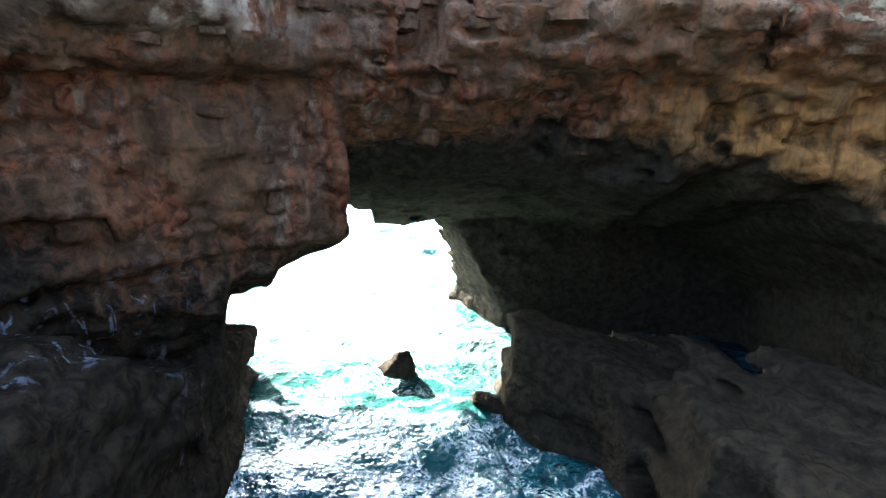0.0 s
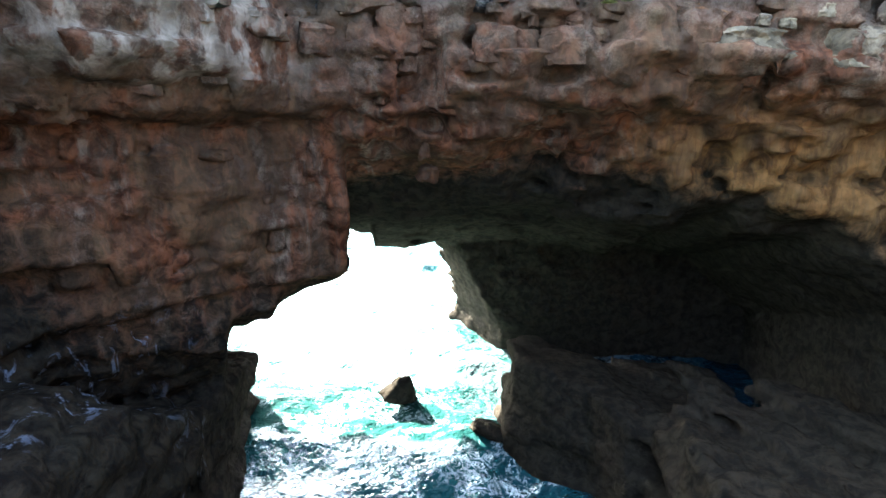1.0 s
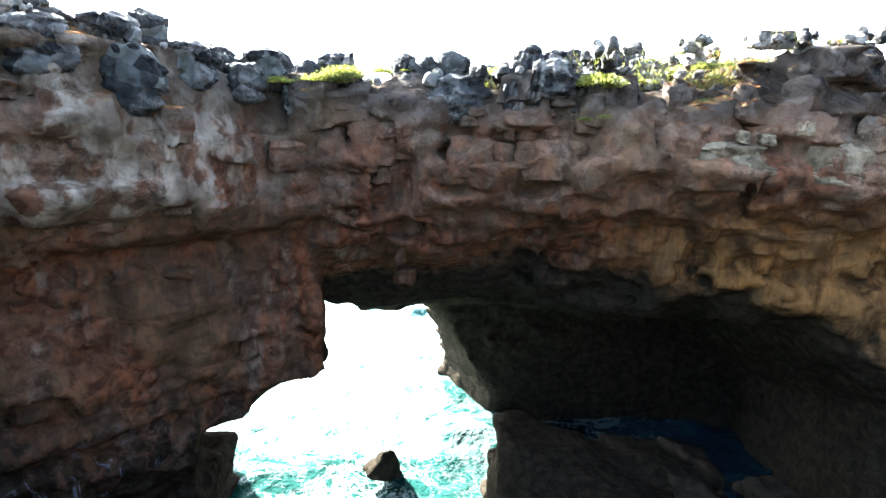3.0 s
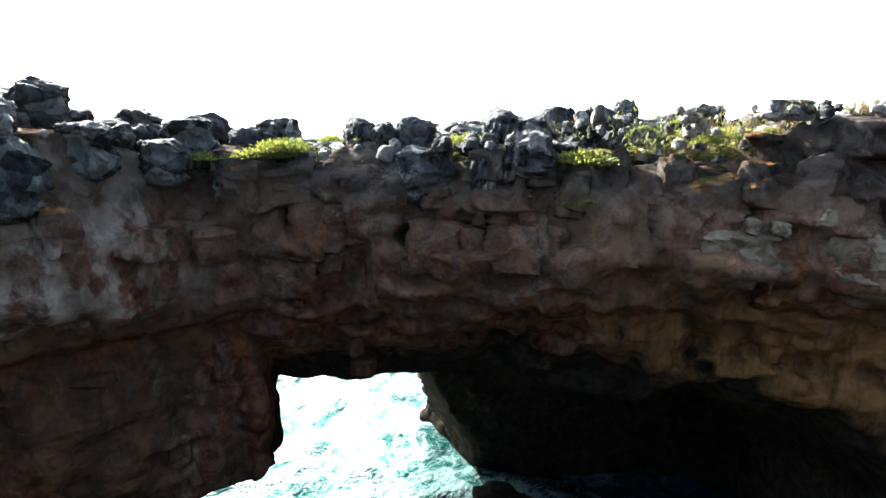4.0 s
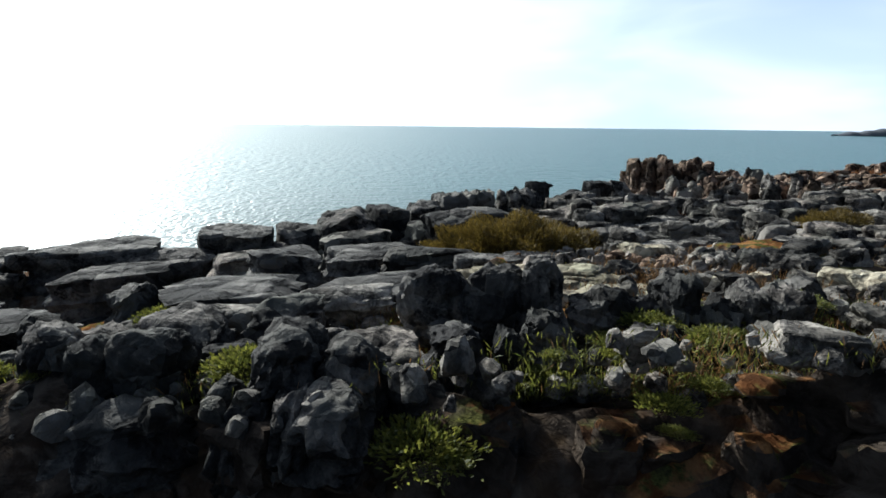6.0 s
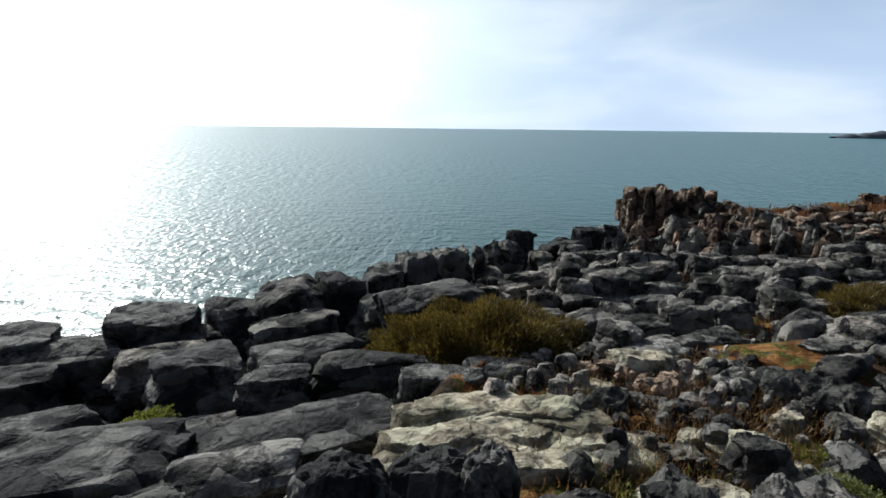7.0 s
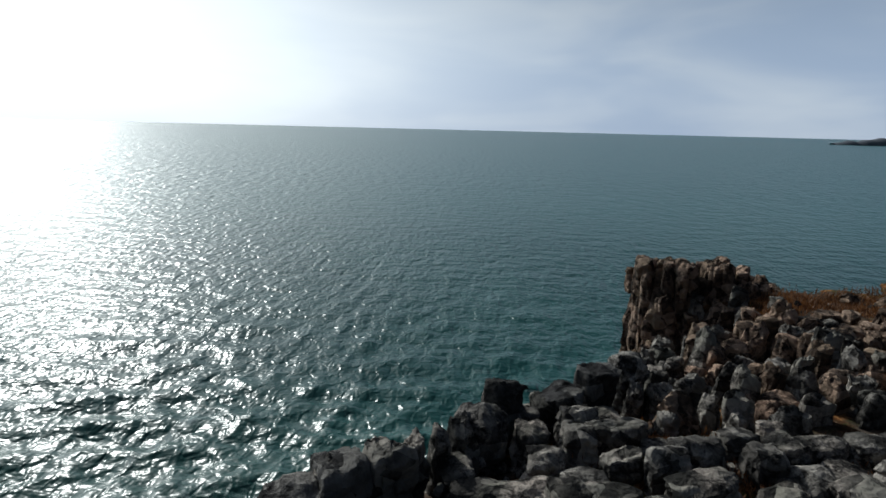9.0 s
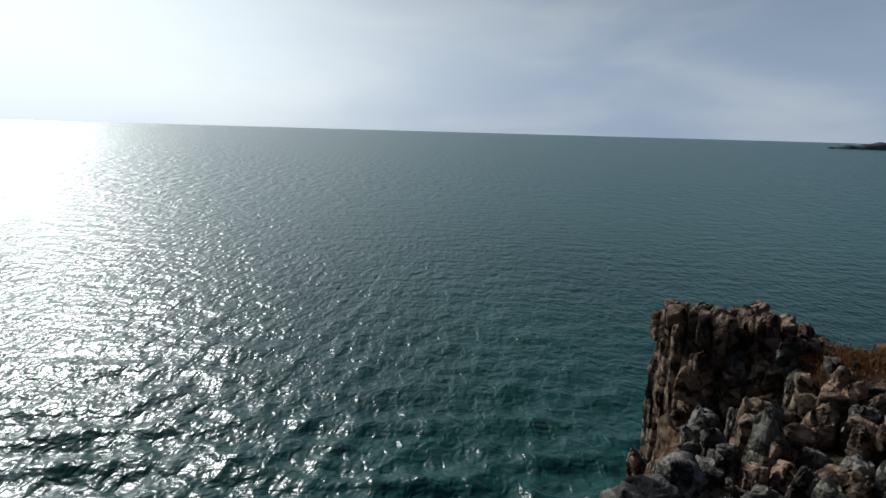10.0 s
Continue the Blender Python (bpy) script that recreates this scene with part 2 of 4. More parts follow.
def sea_material():
    mat, n = material("sea_water")
    place = n.add("ShaderNodeNewGeometry").outputs["Position"]
    part = n.add("ShaderNodeSeparateXYZ", Vector=place).outputs
    deep = n.mix(n.ramp(n.noise(0.012, place, 4, 0.6), 0.35, 0.65), (0.010, 0.047, 0.047), (0.016, 0.065, 0.062))
    deep = n.mix(n.ramp(part[1], 80.0, 260.0), deep, (0.016, 0.082, 0.079))
    shore = n.ramp(part[1], 95.0, 45.0)
    color = n.mix(n.math("MULTIPLY", shore, 0.6), deep, (0.011, 0.058, 0.041))
    churned = n.math("MULTIPLY", n.ramp(part[1], 33.5, 37.5), n.math("MULTIPLY", n.ramp(part[1], 56.0, 46.0), n.ramp(part[0], 8.0, 3.5)))
    color = n.mix(n.math("MULTIPLY", churned, 0.8), color, (0.020, 0.088, 0.076))
    # light painted into the cove water: raised in the arch's shade, lowered nearer in
    color = n.mix(n.ramp(part[1], 33.0, 30.5), color, (0.018, 0.078, 0.070))
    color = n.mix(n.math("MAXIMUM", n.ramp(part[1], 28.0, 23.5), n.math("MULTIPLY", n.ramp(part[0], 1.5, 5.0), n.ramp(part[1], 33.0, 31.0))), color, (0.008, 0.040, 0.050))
    # shade of the hollow painted into the water of its pool as near-black colour
    cave_shade = n.math("MULTIPLY", n.ramp(part[0], 5.0, 8.5), n.math("MULTIPLY", n.ramp(part[1], 27.0, 31.0), n.ramp(part[1], 46.0, 42.0)))
    color = n.mix(cave_shade, color, (0.003, 0.016, 0.026))
    swirl = n.noise(0.30, place, 8, 0.64, 1.8)
    thread = n.math("ABSOLUTE", n.math("SUBTRACT", n.noise(0.55, place, 6, 0.6, 2.4), 0.5))
    near = n.math("MULTIPLY", n.ramp(part[1], 74.0, 50.0), n.math("MULTIPLY", n.ramp(part[0], -30.0, -12.0), n.ramp(part[0], 22.0, 4.0)))
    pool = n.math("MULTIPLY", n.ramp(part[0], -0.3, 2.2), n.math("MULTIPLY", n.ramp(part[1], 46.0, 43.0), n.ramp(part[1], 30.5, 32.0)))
    # shade painted into the sunlit water in the mouth of the arch: darker colour, little sheen
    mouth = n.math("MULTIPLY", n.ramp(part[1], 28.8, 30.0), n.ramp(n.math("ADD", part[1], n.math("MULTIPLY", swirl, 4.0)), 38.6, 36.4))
    mouth = n.math("MULTIPLY", n.math("MAXIMUM", mouth, pool), n.math("SUBTRACT", 1.0, cave_shade))
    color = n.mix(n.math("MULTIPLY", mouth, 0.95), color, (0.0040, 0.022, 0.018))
    surf = n.math("MULTIPLY", near, n.ramp(part[1], 32.5, 37.5))
    foam = n.ramp(n.math("ADD", n.math("SUBTRACT", swirl, n.ramp(part[1], 35.0, 32.0, 0.0, 0.04)), n.math("MULTIPLY", surf, 0.14)), 0.59, 0.68)
    web = n.math("MULTIPLY", n.ramp(thread, 0.030, 0.004), n.ramp(n.math("ADD", swirl, n.math("MULTIPLY", surf, 0.15)), 0.44, 0.58))
    lace = n.math("ABSOLUTE", n.math("SUBTRACT", n.noise(1.5, place, 5, 0.62, 1.6), 0.5))
    web = n.math("MAXIMUM", web, n.math("MULTIPLY", n.ramp(lace, 0.035, 0.006), n.ramp(swirl, 0.44, 0.57, 0.0, 0.9)))
    foam = n.math("MAXIMUM", n.math("MULTIPLY", foam, n.ramp(lace, 0.0, 0.05, 1.0, 0.72)), n.math("MULTIPLY", web, 0.85))
    foam = n.math("MULTIPLY", foam, n.math("MULTIPLY", n.ramp(near, 0.0, 0.5), n.math("SUBTRACT", 1.0, n.math("MULTIPLY", pool, 0.75))))
    crest = n.math("MULTIPLY", n.ramp(n.noise(0.22, n.scaled(place, 0.6, 1.4, 1), 5, 0.6, 0.5), 0.69, 0.74), n.ramp(part[1], 130.0, 60.0))
    foam = n.math("MAXIMUM", foam, n.math("MULTIPLY", crest, 0.5))
    drift = n.math("ABSOLUTE", n.math("SUBTRACT", part[0], n.math("ADD", -38.3, n.math("MULTIPLY", part[1], 0.28))))
    drift = n.math("MULTIPLY", n.ramp(drift, 0.9, 0.3), n.math("MULTIPLY", n.ramp(part[1], 68.5, 70.0), n.ramp(part[1], 80.0, 77.5)))
    wisp = n.math("ABSOLUTE", n.math("SUBTRACT", part[1], n.math("ADD", 80.3, n.math("MULTIPLY", part[0], 0.5))))
    wisp = n.math("MULTIPLY", n.ramp(wisp, 1.2, 0.2), n.math("MULTIPLY", n.ramp(part[0], -7.0, -5.0), n.ramp(part[0], -1.5, -3.0)))
    foam = n.math("MAXIMUM", foam, n.math("MULTIPLY", n.math("MAXIMUM", drift, wisp), n.ramp(swirl, 0.38, 0.58)))
    # foam painted greyer in the sunlit surf, whiter in the shaded cove
    color = n.mix(foam, color, n.mix(n.ramp(part[1], 29.0, 33.0), (0.72, 0.77, 0.78), (0.26, 0.31, 0.31)))
    swell = n.noise(0.16, n.scaled(place, 0.7, 1.5, 1), 4, 0.55)
    chop = n.noise(0.95, n.scaled(place, 1.1, 0.75, 1), 1.0, 0.5, 0.5)
    sea_way = n.noise(0.55, n.scaled(place, 1.1, 0.55, 1), 1.0, 0.5, 0.5)
    distant = n.noise(0.22, n.scaled(place, 1.0, 0.4, 1), 1.0, 0.5, 0.5)
    normal = n.bump(swell, 1.0, 0.8)
    normal = n.bump(distant, n.ramp(part[1], 150.0, 330.0, 0.0, 1.0), 1.2, normal)
    normal = n.bump(sea_way, n.math("MULTIPLY", n.ramp(part[1], 75.0, 150.0, 0.35, 1.0), n.ramp(part[1], 420.0, 260.0, 0.35, 1.0)), 0.47, normal)
    normal = n.bump(chop, n.ramp(part[1], 210.0, 100.0, 0.25, 1.0), 0.28, normal)
    normal = n.bump(n.noise(3.4, place, 2.0, 0.6, 0.4), n.ramp(part[1], 50.0, 40.0, 0.0, 1.0), 0.16, normal)
    broken = n.math("MAXIMUM", foam, n.math("MAXIMUM", n.math("MULTIPLY", churned, 0.6), mouth))
    finish(n, color, n.ramp(broken, 0.0, 1.0, n.ramp(part[1], 38.0, 55.0, 0.13, 0.29), 0.8), normal, **{"IOR": 1.33, "Specular IOR Level": n.ramp(broken, 0.0, 0.9, 0.36, 0.02)})
    return mat


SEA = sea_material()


# ---- helpers for meshes ----
def part(name, bm, mat, parent=None, label=""):
    """One mesh object from a bmesh, under a thing or a part."""
    mesh = bpy.data.meshes.new(name)
    bm.to_mesh(mesh)
    bm.free()
    mesh.materials.append(mat)
    ob = new(name, mesh)
    ob.parent = parent
    return tagged(ob, label)


def from_arrays(name, verts, faces, mat, smooth=True):
    """A mesh from arrays of places and of quads."""
    mesh = bpy.data.meshes.new(name)
    faces = np.asarray(faces, np.int32)
    mesh.vertices.add(len(verts))
    mesh.vertices.foreach_set("co", np.asarray(verts, np.float32).ravel())
    mesh.loops.add(faces.size)
    mesh.loops.foreach_set("vertex_index", faces.ravel())
    mesh.polygons.add(len(faces))
    mesh.polygons.foreach_set("loop_start", np.arange(len(faces), dtype=np.int32) * faces.shape[1])
    mesh.polygons.foreach_set("use_smooth", np.full(len(faces), smooth))
    mesh.update(calc_edges=True)
    mesh.materials.append(mat)
    return mesh


def weights(axis, period, shift):
    at = (axis - axis[0]) / period + shift
    cell = np.floor(at).astype(int)
    f = (at - cell).astype(np.float32)
    f = f * f * (3 - 2 * f)
    w = np.zeros((len(axis), cell.max() + 2), np.float32)
    w[np.arange(len(axis)), cell], w[np.arange(len(axis)), cell + 1] = 1 - f, f
    return w


def lattice(axes, periods, rng):
    """Smooth noise in -1..1 on a grid, with its own period along each axis."""
    ws = [weights(a, p, rng.random()) for a, p in zip(axes, periods)]
    field = rng.uniform(-1, 1, [w.shape[1] for w in ws]).astype(np.float32)
    for k, w in enumerate(ws):
        field = np.moveaxis(np.tensordot(w, field, (1, k)), 0, k)
    return field


def surface(d, axes):
    """The surface where the field d on a grid changes its sign (positive is solid), as places and quads."""
    inside = d > 0
    nx, ny, nz = d.shape
    corners = [(i, j, k) for i in (0, 1) for j in (0, 1) for k in (0, 1)]
    cut = lambda i, j, k: (slice(i, nx - 1 + i), slice(j, ny - 1 + j), slice(k, nz - 1 + k))
    count = np.zeros((nx - 1, ny - 1, nz - 1), np.int8)
    for c in corners:
        count += inside[cut(*c)]
    cells = np.argwhere((count > 0) & (count < 8))
    index = np.full(count.shape, -1, np.int32)
    index[tuple(cells.T)] = np.arange(len(cells))
    total, hits = np.zeros((len(cells), 3), np.float32), np.zeros((len(cells), 1), np.float32)
    for a in corners:
        for axis in range(3):
            if a[axis] == 0:
                b = list(a)
                b[axis] = 1
                va, vb = d[tuple((cells + a).T)], d[tuple((cells + b).T)]
                cross = (va > 0) != (vb > 0)
                place = np.tile(np.array(a, np.float32), (len(cells), 1))
                place[:, axis] = va / np.where(cross, va - vb, 1)
                total += np.where(cross[:, None], place, 0)
                hits += cross[:, None]
    at = cells + total / hits
    verts = np.stack([np.interp(at[:, k], np.arange(len(axes[k])), axes[k]) for k in range(3)], 1)
    quads = []
    for axis, (u, v) in enumerate(((1, 2), (2, 0), (0, 1))):
        lo, hi = [slice(None)] * 3, [slice(None)] * 3
        lo[axis], hi[axis] = slice(0, -1), slice(1, None)
        flip = inside[tuple(lo)] != inside[tuple(hi)]
        edges = np.argwhere(flip)
        keep = (edges[:, u] > 0) & (edges[:, v] > 0) & (edges[:, u] < d.shape[u] - 1) & (edges[:, v] < d.shape[v] - 1)
        edges = edges[keep]
        out = inside[tuple(lo)][tuple(edges.T)]
        ring = []
        for du, dv in ((-1, -1), (0, -1), (0, 0), (-1, 0)):
            e = edges.copy()
            e[:, u] += du
            e[:, v] += dv
            ring.append(index[tuple(e.T)])
        q = np.stack(ring, 1)
        q[~out] = q[~out][:, ::-1]
        quads.append(q)
    return verts, np.concatenate(quads)


# ---- the lie of the land ----
COAST_X = (-40, -20, -12, -6, -2, 0.5, 4.7, 7, 9, 10.6, 13, 15.5, 17.5, 19.6, 20.7, 24, 27, 28.5, 34, 45, 70)
COAST_Y = (30, 31.5, 33, 35, 37, 37.4, 40.4, 42, 43.2, 46, 48.5, 51, 54, 58, 63.5, 65, 64.5, 60, 61, 66, 76)
RIM_X = (-40, -9, -6, -4.2, -3, -1, 2, 6, 10, 13, 16, 20, 26, 60)
RIM_Y = (12, 17.5, 18.6, 20.5, 23.4, 24.4, 24.5, 24.2, 24.4, 24.2, 26.0, 25.0, 20.0, 18)


def coast(x):
    return np.interp(x, COAST_X, COAST_Y)


def rim(x):
    return np.interp(x, RIM_X, RIM_Y)


def bell(x, y, cx, cy, r):
    return np.exp(-((x - cx) ** 2 + (y - cy) ** 2) / (r * r))


def joints(x, y):
    """How deep the gaps between the blocks are worn, away from the soil of the clearing and the rim."""
    start = np.interp(x, (6.5, 9), (29.5, 34.5))
    behind_rim = 0.45 * np.clip((y - rim(x) - 1.6) / 0.8, 0, 1) * np.clip((29.4 - y) / 0.8, 0, 1)
    return np.maximum(0.45 * np.clip((y - start) / 1.5, 0, 1) * np.clip(coast(x) - y - 0.6, 0, 1), behind_rim)


def top(x, y):
    """The height of the plateau under its loose blocks."""
    z = 18.9 + 0.035 * np.clip(x - 4, 0, 18) + 0.075 * np.clip(x - 26, 0, 14) + 1.15 * np.clip((-x - 2.5) / 3, 0, 1) * np.clip((24.5 - y) / 2, 0, 1)
    z = z - 0.65 * np.clip((2.5 - x) / 3, 0, 1) * np.clip((y - 27) / 3.5, 0, 1)
    z = z - 0.7 * np.clip((7 - x) / 3, 0, 1) * np.clip((y - 28) / 3, 0, 1) * np.clip((coast(x) - y - 1.6) / 1.2, 0, 1)
    z = z + 0.95 * np.clip((x - 2.5) / 6, 0, 1) * np.clip((rim(x) + 1.9 - y) / 0.7, 0, 1)
    z = z - 1.6 * bell(x, y, 16, 52, 5.5) - 4.2 * bell(x, y, 20.6, 57.8, 2.7)
    return z - 0.5 * np.clip(1 - (coast(x) - y) / 4.0, 0, 1) - joints(x, y)


# the wall of the cove: how far ahead it stands, by height (rows) and along x
WALL_Z = (-3, 5.5, 7.5, 10.5, 14.45, 14.7, 15.3, 16.5, 19.0, 23)
WALL_X = (-40, -9, -6.2, -4.2, -3, 0, 5, 8, 10.5, 14.5, 17, 22, 60)
WALL_Y = (
    (14, 21.5, 24.0, 26.0, 26.5, 27.0, 30, 29.5, 28.5, 28.0, 28.0, 24, 18),
    (14, 21.5, 24.0, 25.8, 26.3, 26.5, 30, 29.5, 28.5, 28.0, 28.0, 24, 18),
    (14, 19.9, 22.6, 24.7, 25.4, 26.3, 30, 29.3, 28.3, 27.5, 27.5, 24, 18),
    (14, 19.5, 21.9, 24.1, 24.9, 25.8, 30, 29.3, 28.3, 27.2, 27.2, 24, 18),
    (14, 19.8, 21.9, 23.9, 24.4, 24.9, 26.4, 26.8, 26.6, 26.4, 26.4, 23, 18),
    (14, 18.7, 20.7, 22.8, 24.0, 24.8, 26.0, 26.2, 26.1, 25.8, 26.1, 22.8, 18),
    (14, 18.4, 20.2, 22.0, 23.7, 24.6, 25.4, 25.4, 25.6, 25.2, 25.8, 22.5, 18),
    (14, 17.6, 18.6, 20.3, 23.2, 24.2, 24.2, 24.1, 24.4, 23.8, 25.0, 22, 18),
    (14, 17.4, 18.6, 20.5, 23.4, 24.5, 24.6, 25.0, 25.2, 25.2, 26.6, 22, 18),
    (14, 17.4, 18.6, 20.5, 23.4, 24.5, 24.6, 25.0, 25.2, 25.2, 26.6, 22, 18),
)


def wall(x, z):
    return float(np.interp(z, WALL_Z, [np.interp(x, WALL_X, row) for row in WALL_Y]))


def whole(verts, quads, least):
    """Drops loose crumbs: keeps the connected parts of a mesh with at least so many places."""
    root = np.arange(len(verts))
    pairs = np.concatenate([quads[:, (0, 1)], quads[:, (1, 2)], quads[:, (2, 3)]])
    while True:
        low = np.minimum(root[pairs[:, 0]], root[pairs[:, 1]])
        then = root.copy()
        np.minimum.at(then, pairs[:, 0], low)
        np.minimum.at(then, pairs[:, 1], low)
        then = then[then[then]]
        if (then == root).all():
            break
        root = then
    keep = np.bincount(root, minlength=len(verts))[root] >= least
    index = np.cumsum(keep) - 1
    return verts[keep], index[quads[keep[quads[:, 0]]]]


def build_cliff():
    rng = np.random.default_rng(7)
    spaced = lambda *runs: np.concatenate([np.arange(a, b - 0.01, h) for a, b, h in runs]).astype(np.float32)
    axes = [spaced((-30, -12, 0.5), (-12, 20, 0.2), (20, 56, 0.45)), spaced((-16, 15, 0.5), (15, 44, 0.2), (44, 80, 0.4)), spaced((-2, 22.2, 0.2))]
    x, y, z = axes[0][:, None, None], axes[1][None, :, None], axes[2][None, None, :]
    big = lattice(axes, (5.0, 5.0, 3.5), rng)
    mid = lattice(axes, (1.7, 1.7, 1.1), rng)
    fine = lattice(axes, (0.7, 0.7, 0.5), rng)
    # beds and joints push whole blocks in and out
    bed = np.floor((z + 0.05 * x + 0.25 * np.sin(x * 0.5)) / 0.95).astype(int) + 12
    joint = np.floor((x + 0.5 * y + 0.9 * np.sin(bed * 2.7)) / 1.55).astype(int)
    cell = rng.uniform(-1, 1, (64, 128)).astype(np.float32)
    # the low wall and the hanging ochre face are smoother than the beds above them
    worn = np.interp(z, (13.8, 15.2), (0.0, 1.0)) + 0 * x
    worn = np.clip(worn + 0.4 + np.interp(x, (-3, 0, 6, 9), (0.0, 0.35, 0.35, 0.1)), 0, 1).astype(np.float32)
    rough = (0.5 + 0.3 * worn) * big + 0.36 * mid + 0.30 * fine
    stony = cell[bed % 64, joint % 128] * 0.5
    blocks = stony * worn
    bed2 = np.floor((z + 0.08 * x) / 0.42).astype(int) + 12
    joint2 = np.floor((x - 0.6 * y + 0.7 * np.sin(bed2 * 1.9)) / 0.75).astype(int)
    blocks = blocks + cell[(bed2 * 7) % 64, (joint2 + 31) % 128] * 0.27 * (0.4 + 0.6 * worn)
    ledge = rng.uniform(-1, 1, 64).astype(np.float32)[bed % 64] * 0.22
    by_level = np.stack([np.interp(axes[0], WALL_X, row) for row in WALL_Y], 1)
    face = np.stack([np.interp(axes[2], WALL_Z, row) for row in by_level])[:, None, :]
    d = y - face
    d = np.maximum(d, -9.5 - x + 0.02 * (y - 18) ** 2 * (y < 18))
    d = np.maximum(d, x - 21.0)
    d = np.maximum(d, -11.0 - y)
    # upright ribs on the worn faces
    ribs = lattice(axes, (0.55, 0.55, 4.5), np.random.default_rng(19)) * (1 - worn)
    d = d + blocks + ledge + 0.34 * ribs
    # the sea side, spreading at its foot
    flare = 7.5 * np.clip((19 - z) / 19, 0, 1) ** 0.8
    d = np.minimum(d, 0.75 * (coast(axes[0])[:, None, None] + flare * (x < 19) - y) + 0.8 * blocks)
    # the way through: a passage whose near lip hangs low on one side and whose roof sinks towards the sea on the other
    # u follows sight lines from the first camera place; the outline fits its view
    u = (x - 2.82) * 26.6 / np.clip(y - 6.4, 8, None) + 2.82
    lip = np.interp(u, (-12.0, -11.0, -10.65, -10.4, -8.1, -7.5, -6.1, -4.3, -3.95), (2.0, 3.6, 5.2, 6.2, 6.66, 7.2, 8.0, 8.2, 8.5)) + 0.45 * np.clip(27 - y, 0, None) - 0.04 * np.clip(y - 27, 0, None)
    under_lip = np.minimum(np.minimum(lip - z, u + 12.0), -3.6 - u)
    roof = np.interp(u, (-3.7, -2.56, -2.48, -1.35, 0.59, 0.95, 1.2), (7.25, 7.2, 6.4, 6.2, 6.55, 6.0, 5.7)) - 0.85 * np.clip((36 - y) / 6, 0, 1) * (u < -2.5) + 0.37 * np.clip(40 - y, 0, None) + 0.15 * np.clip(30 - y, 0, None)
    side = x + 2.63 + 0.249 * np.clip(y - 28.3, None, 0) + 0.49 * np.clip(y - 28.3, 0, None)
    jamb = np.minimum(side, 1.42 - 0.15 * np.clip(z - 2, 0, 5) - u)
    passage = np.maximum(under_lip, np.minimum(roof - z, jamb))
    # the hollow beside it, with a pool against its back wall
    hollow = np.interp(x, (-2.6, 0, 1.8, 5, 8, 10.3, 11.1, 12.4, 13.4, 15.7, 16.5, 18.4, 20), (10.6, 10.9, 11.1, 11.2, 10.8, 10.4, 11.2, 11.1, 10.5, 10.4, 9.4, 7.9, 6.4)) - 0.36 * (y - 28.4) + 0.4 * np.clip(np.interp(x, (5, 8), (30, 28.4)) - y, 0, None)
    back = 40.3 + 1.67 * np.clip(4.2 - x - 0.55 * np.clip(z - 0.8, 0, 5), -0.2, 2.8)
    hollow = np.minimum(np.minimum(hollow - z, back - y), np.minimum(side, 19.5 - x))
    solid = d + rough
    hewn = 0.16 * mid + 0.16 * fine + 0.22 * blocks
    d = np.minimum(solid, -0.85 * np.maximum(passage, hollow) + hewn)
    # low rocks at the foot of the walls
    low = np.interp(y, (8, 16, 18, 20, 23, 27, 30, 31.5, 33), (7.5, 8.3, 7.9, 6.2, 4.8, 4.0, 3.3, 2.4, -3)) - z
    d = np.maximum(d, np.minimum(low, np.interp(y, (8, 16, 22.5, 25, 27, 30, 33), (-5.6, -5.5, -6.7, -7.0, -7.5, -8.4, -9.4)) + 0.25 - x) + 0.6 * stony + 0.6 * rough)
    front = np.interp(x, (3.5, 4.2, 5.8, 7.6, 8.6, 10), (31, 29.2, 27.6, 26.6, 24.6, 24)) + 0.35 * z
    shelf = np.minimum(3.75 - 0.11 * (x - 4.4) - 0.16 * np.clip(y - 30.5, 0, None) - z, np.minimum(0.9 * (x - 4.15 - 0.12 * z), np.minimum(y - front, 33.2 - y)))
    d = np.maximum(d, np.minimum(shelf, 14.5 - x) + 0.55 * stony + 0.55 * rough)
    d = np.maximum(d, np.minimum(4.6 - 0.1 * (x - 12) - z, np.minimum(x - 9.7 - 0.05 * (24 - y) ** 2 * (y < 20), 26.5 - y)) + 1.1 * stony + 1.0 * rough)
    # the plateau
    crown = top(axes[0][:, None], axes[1][None, :])[:, :, None] - z
    crown = crown + 0.3 * big + np.interp(y, (30, 34), (0.5, 0.3)) * mid + 0.35 * blocks
    soft = np.interp(y, (30, 34), (0.9, 0.12))
    share = np.clip(0.5 + 0.5 * (crown - d) / soft, 0, 1)
    d = crown + (d - crown) * share - soft * share * (1 - share)
    d[0], d[-1], d[:, 0], d[:, -1] = -1, -1, -1, -1
    verts, quads = whole(*surface(d.astype(np.float32), axes), 3000)
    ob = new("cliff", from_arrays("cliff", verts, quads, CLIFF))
    return tagged(ob, "layered grey and rust-red limestone cliff with a natural sea arch", "cliff", kind="structure")


cliff = build_cliff()


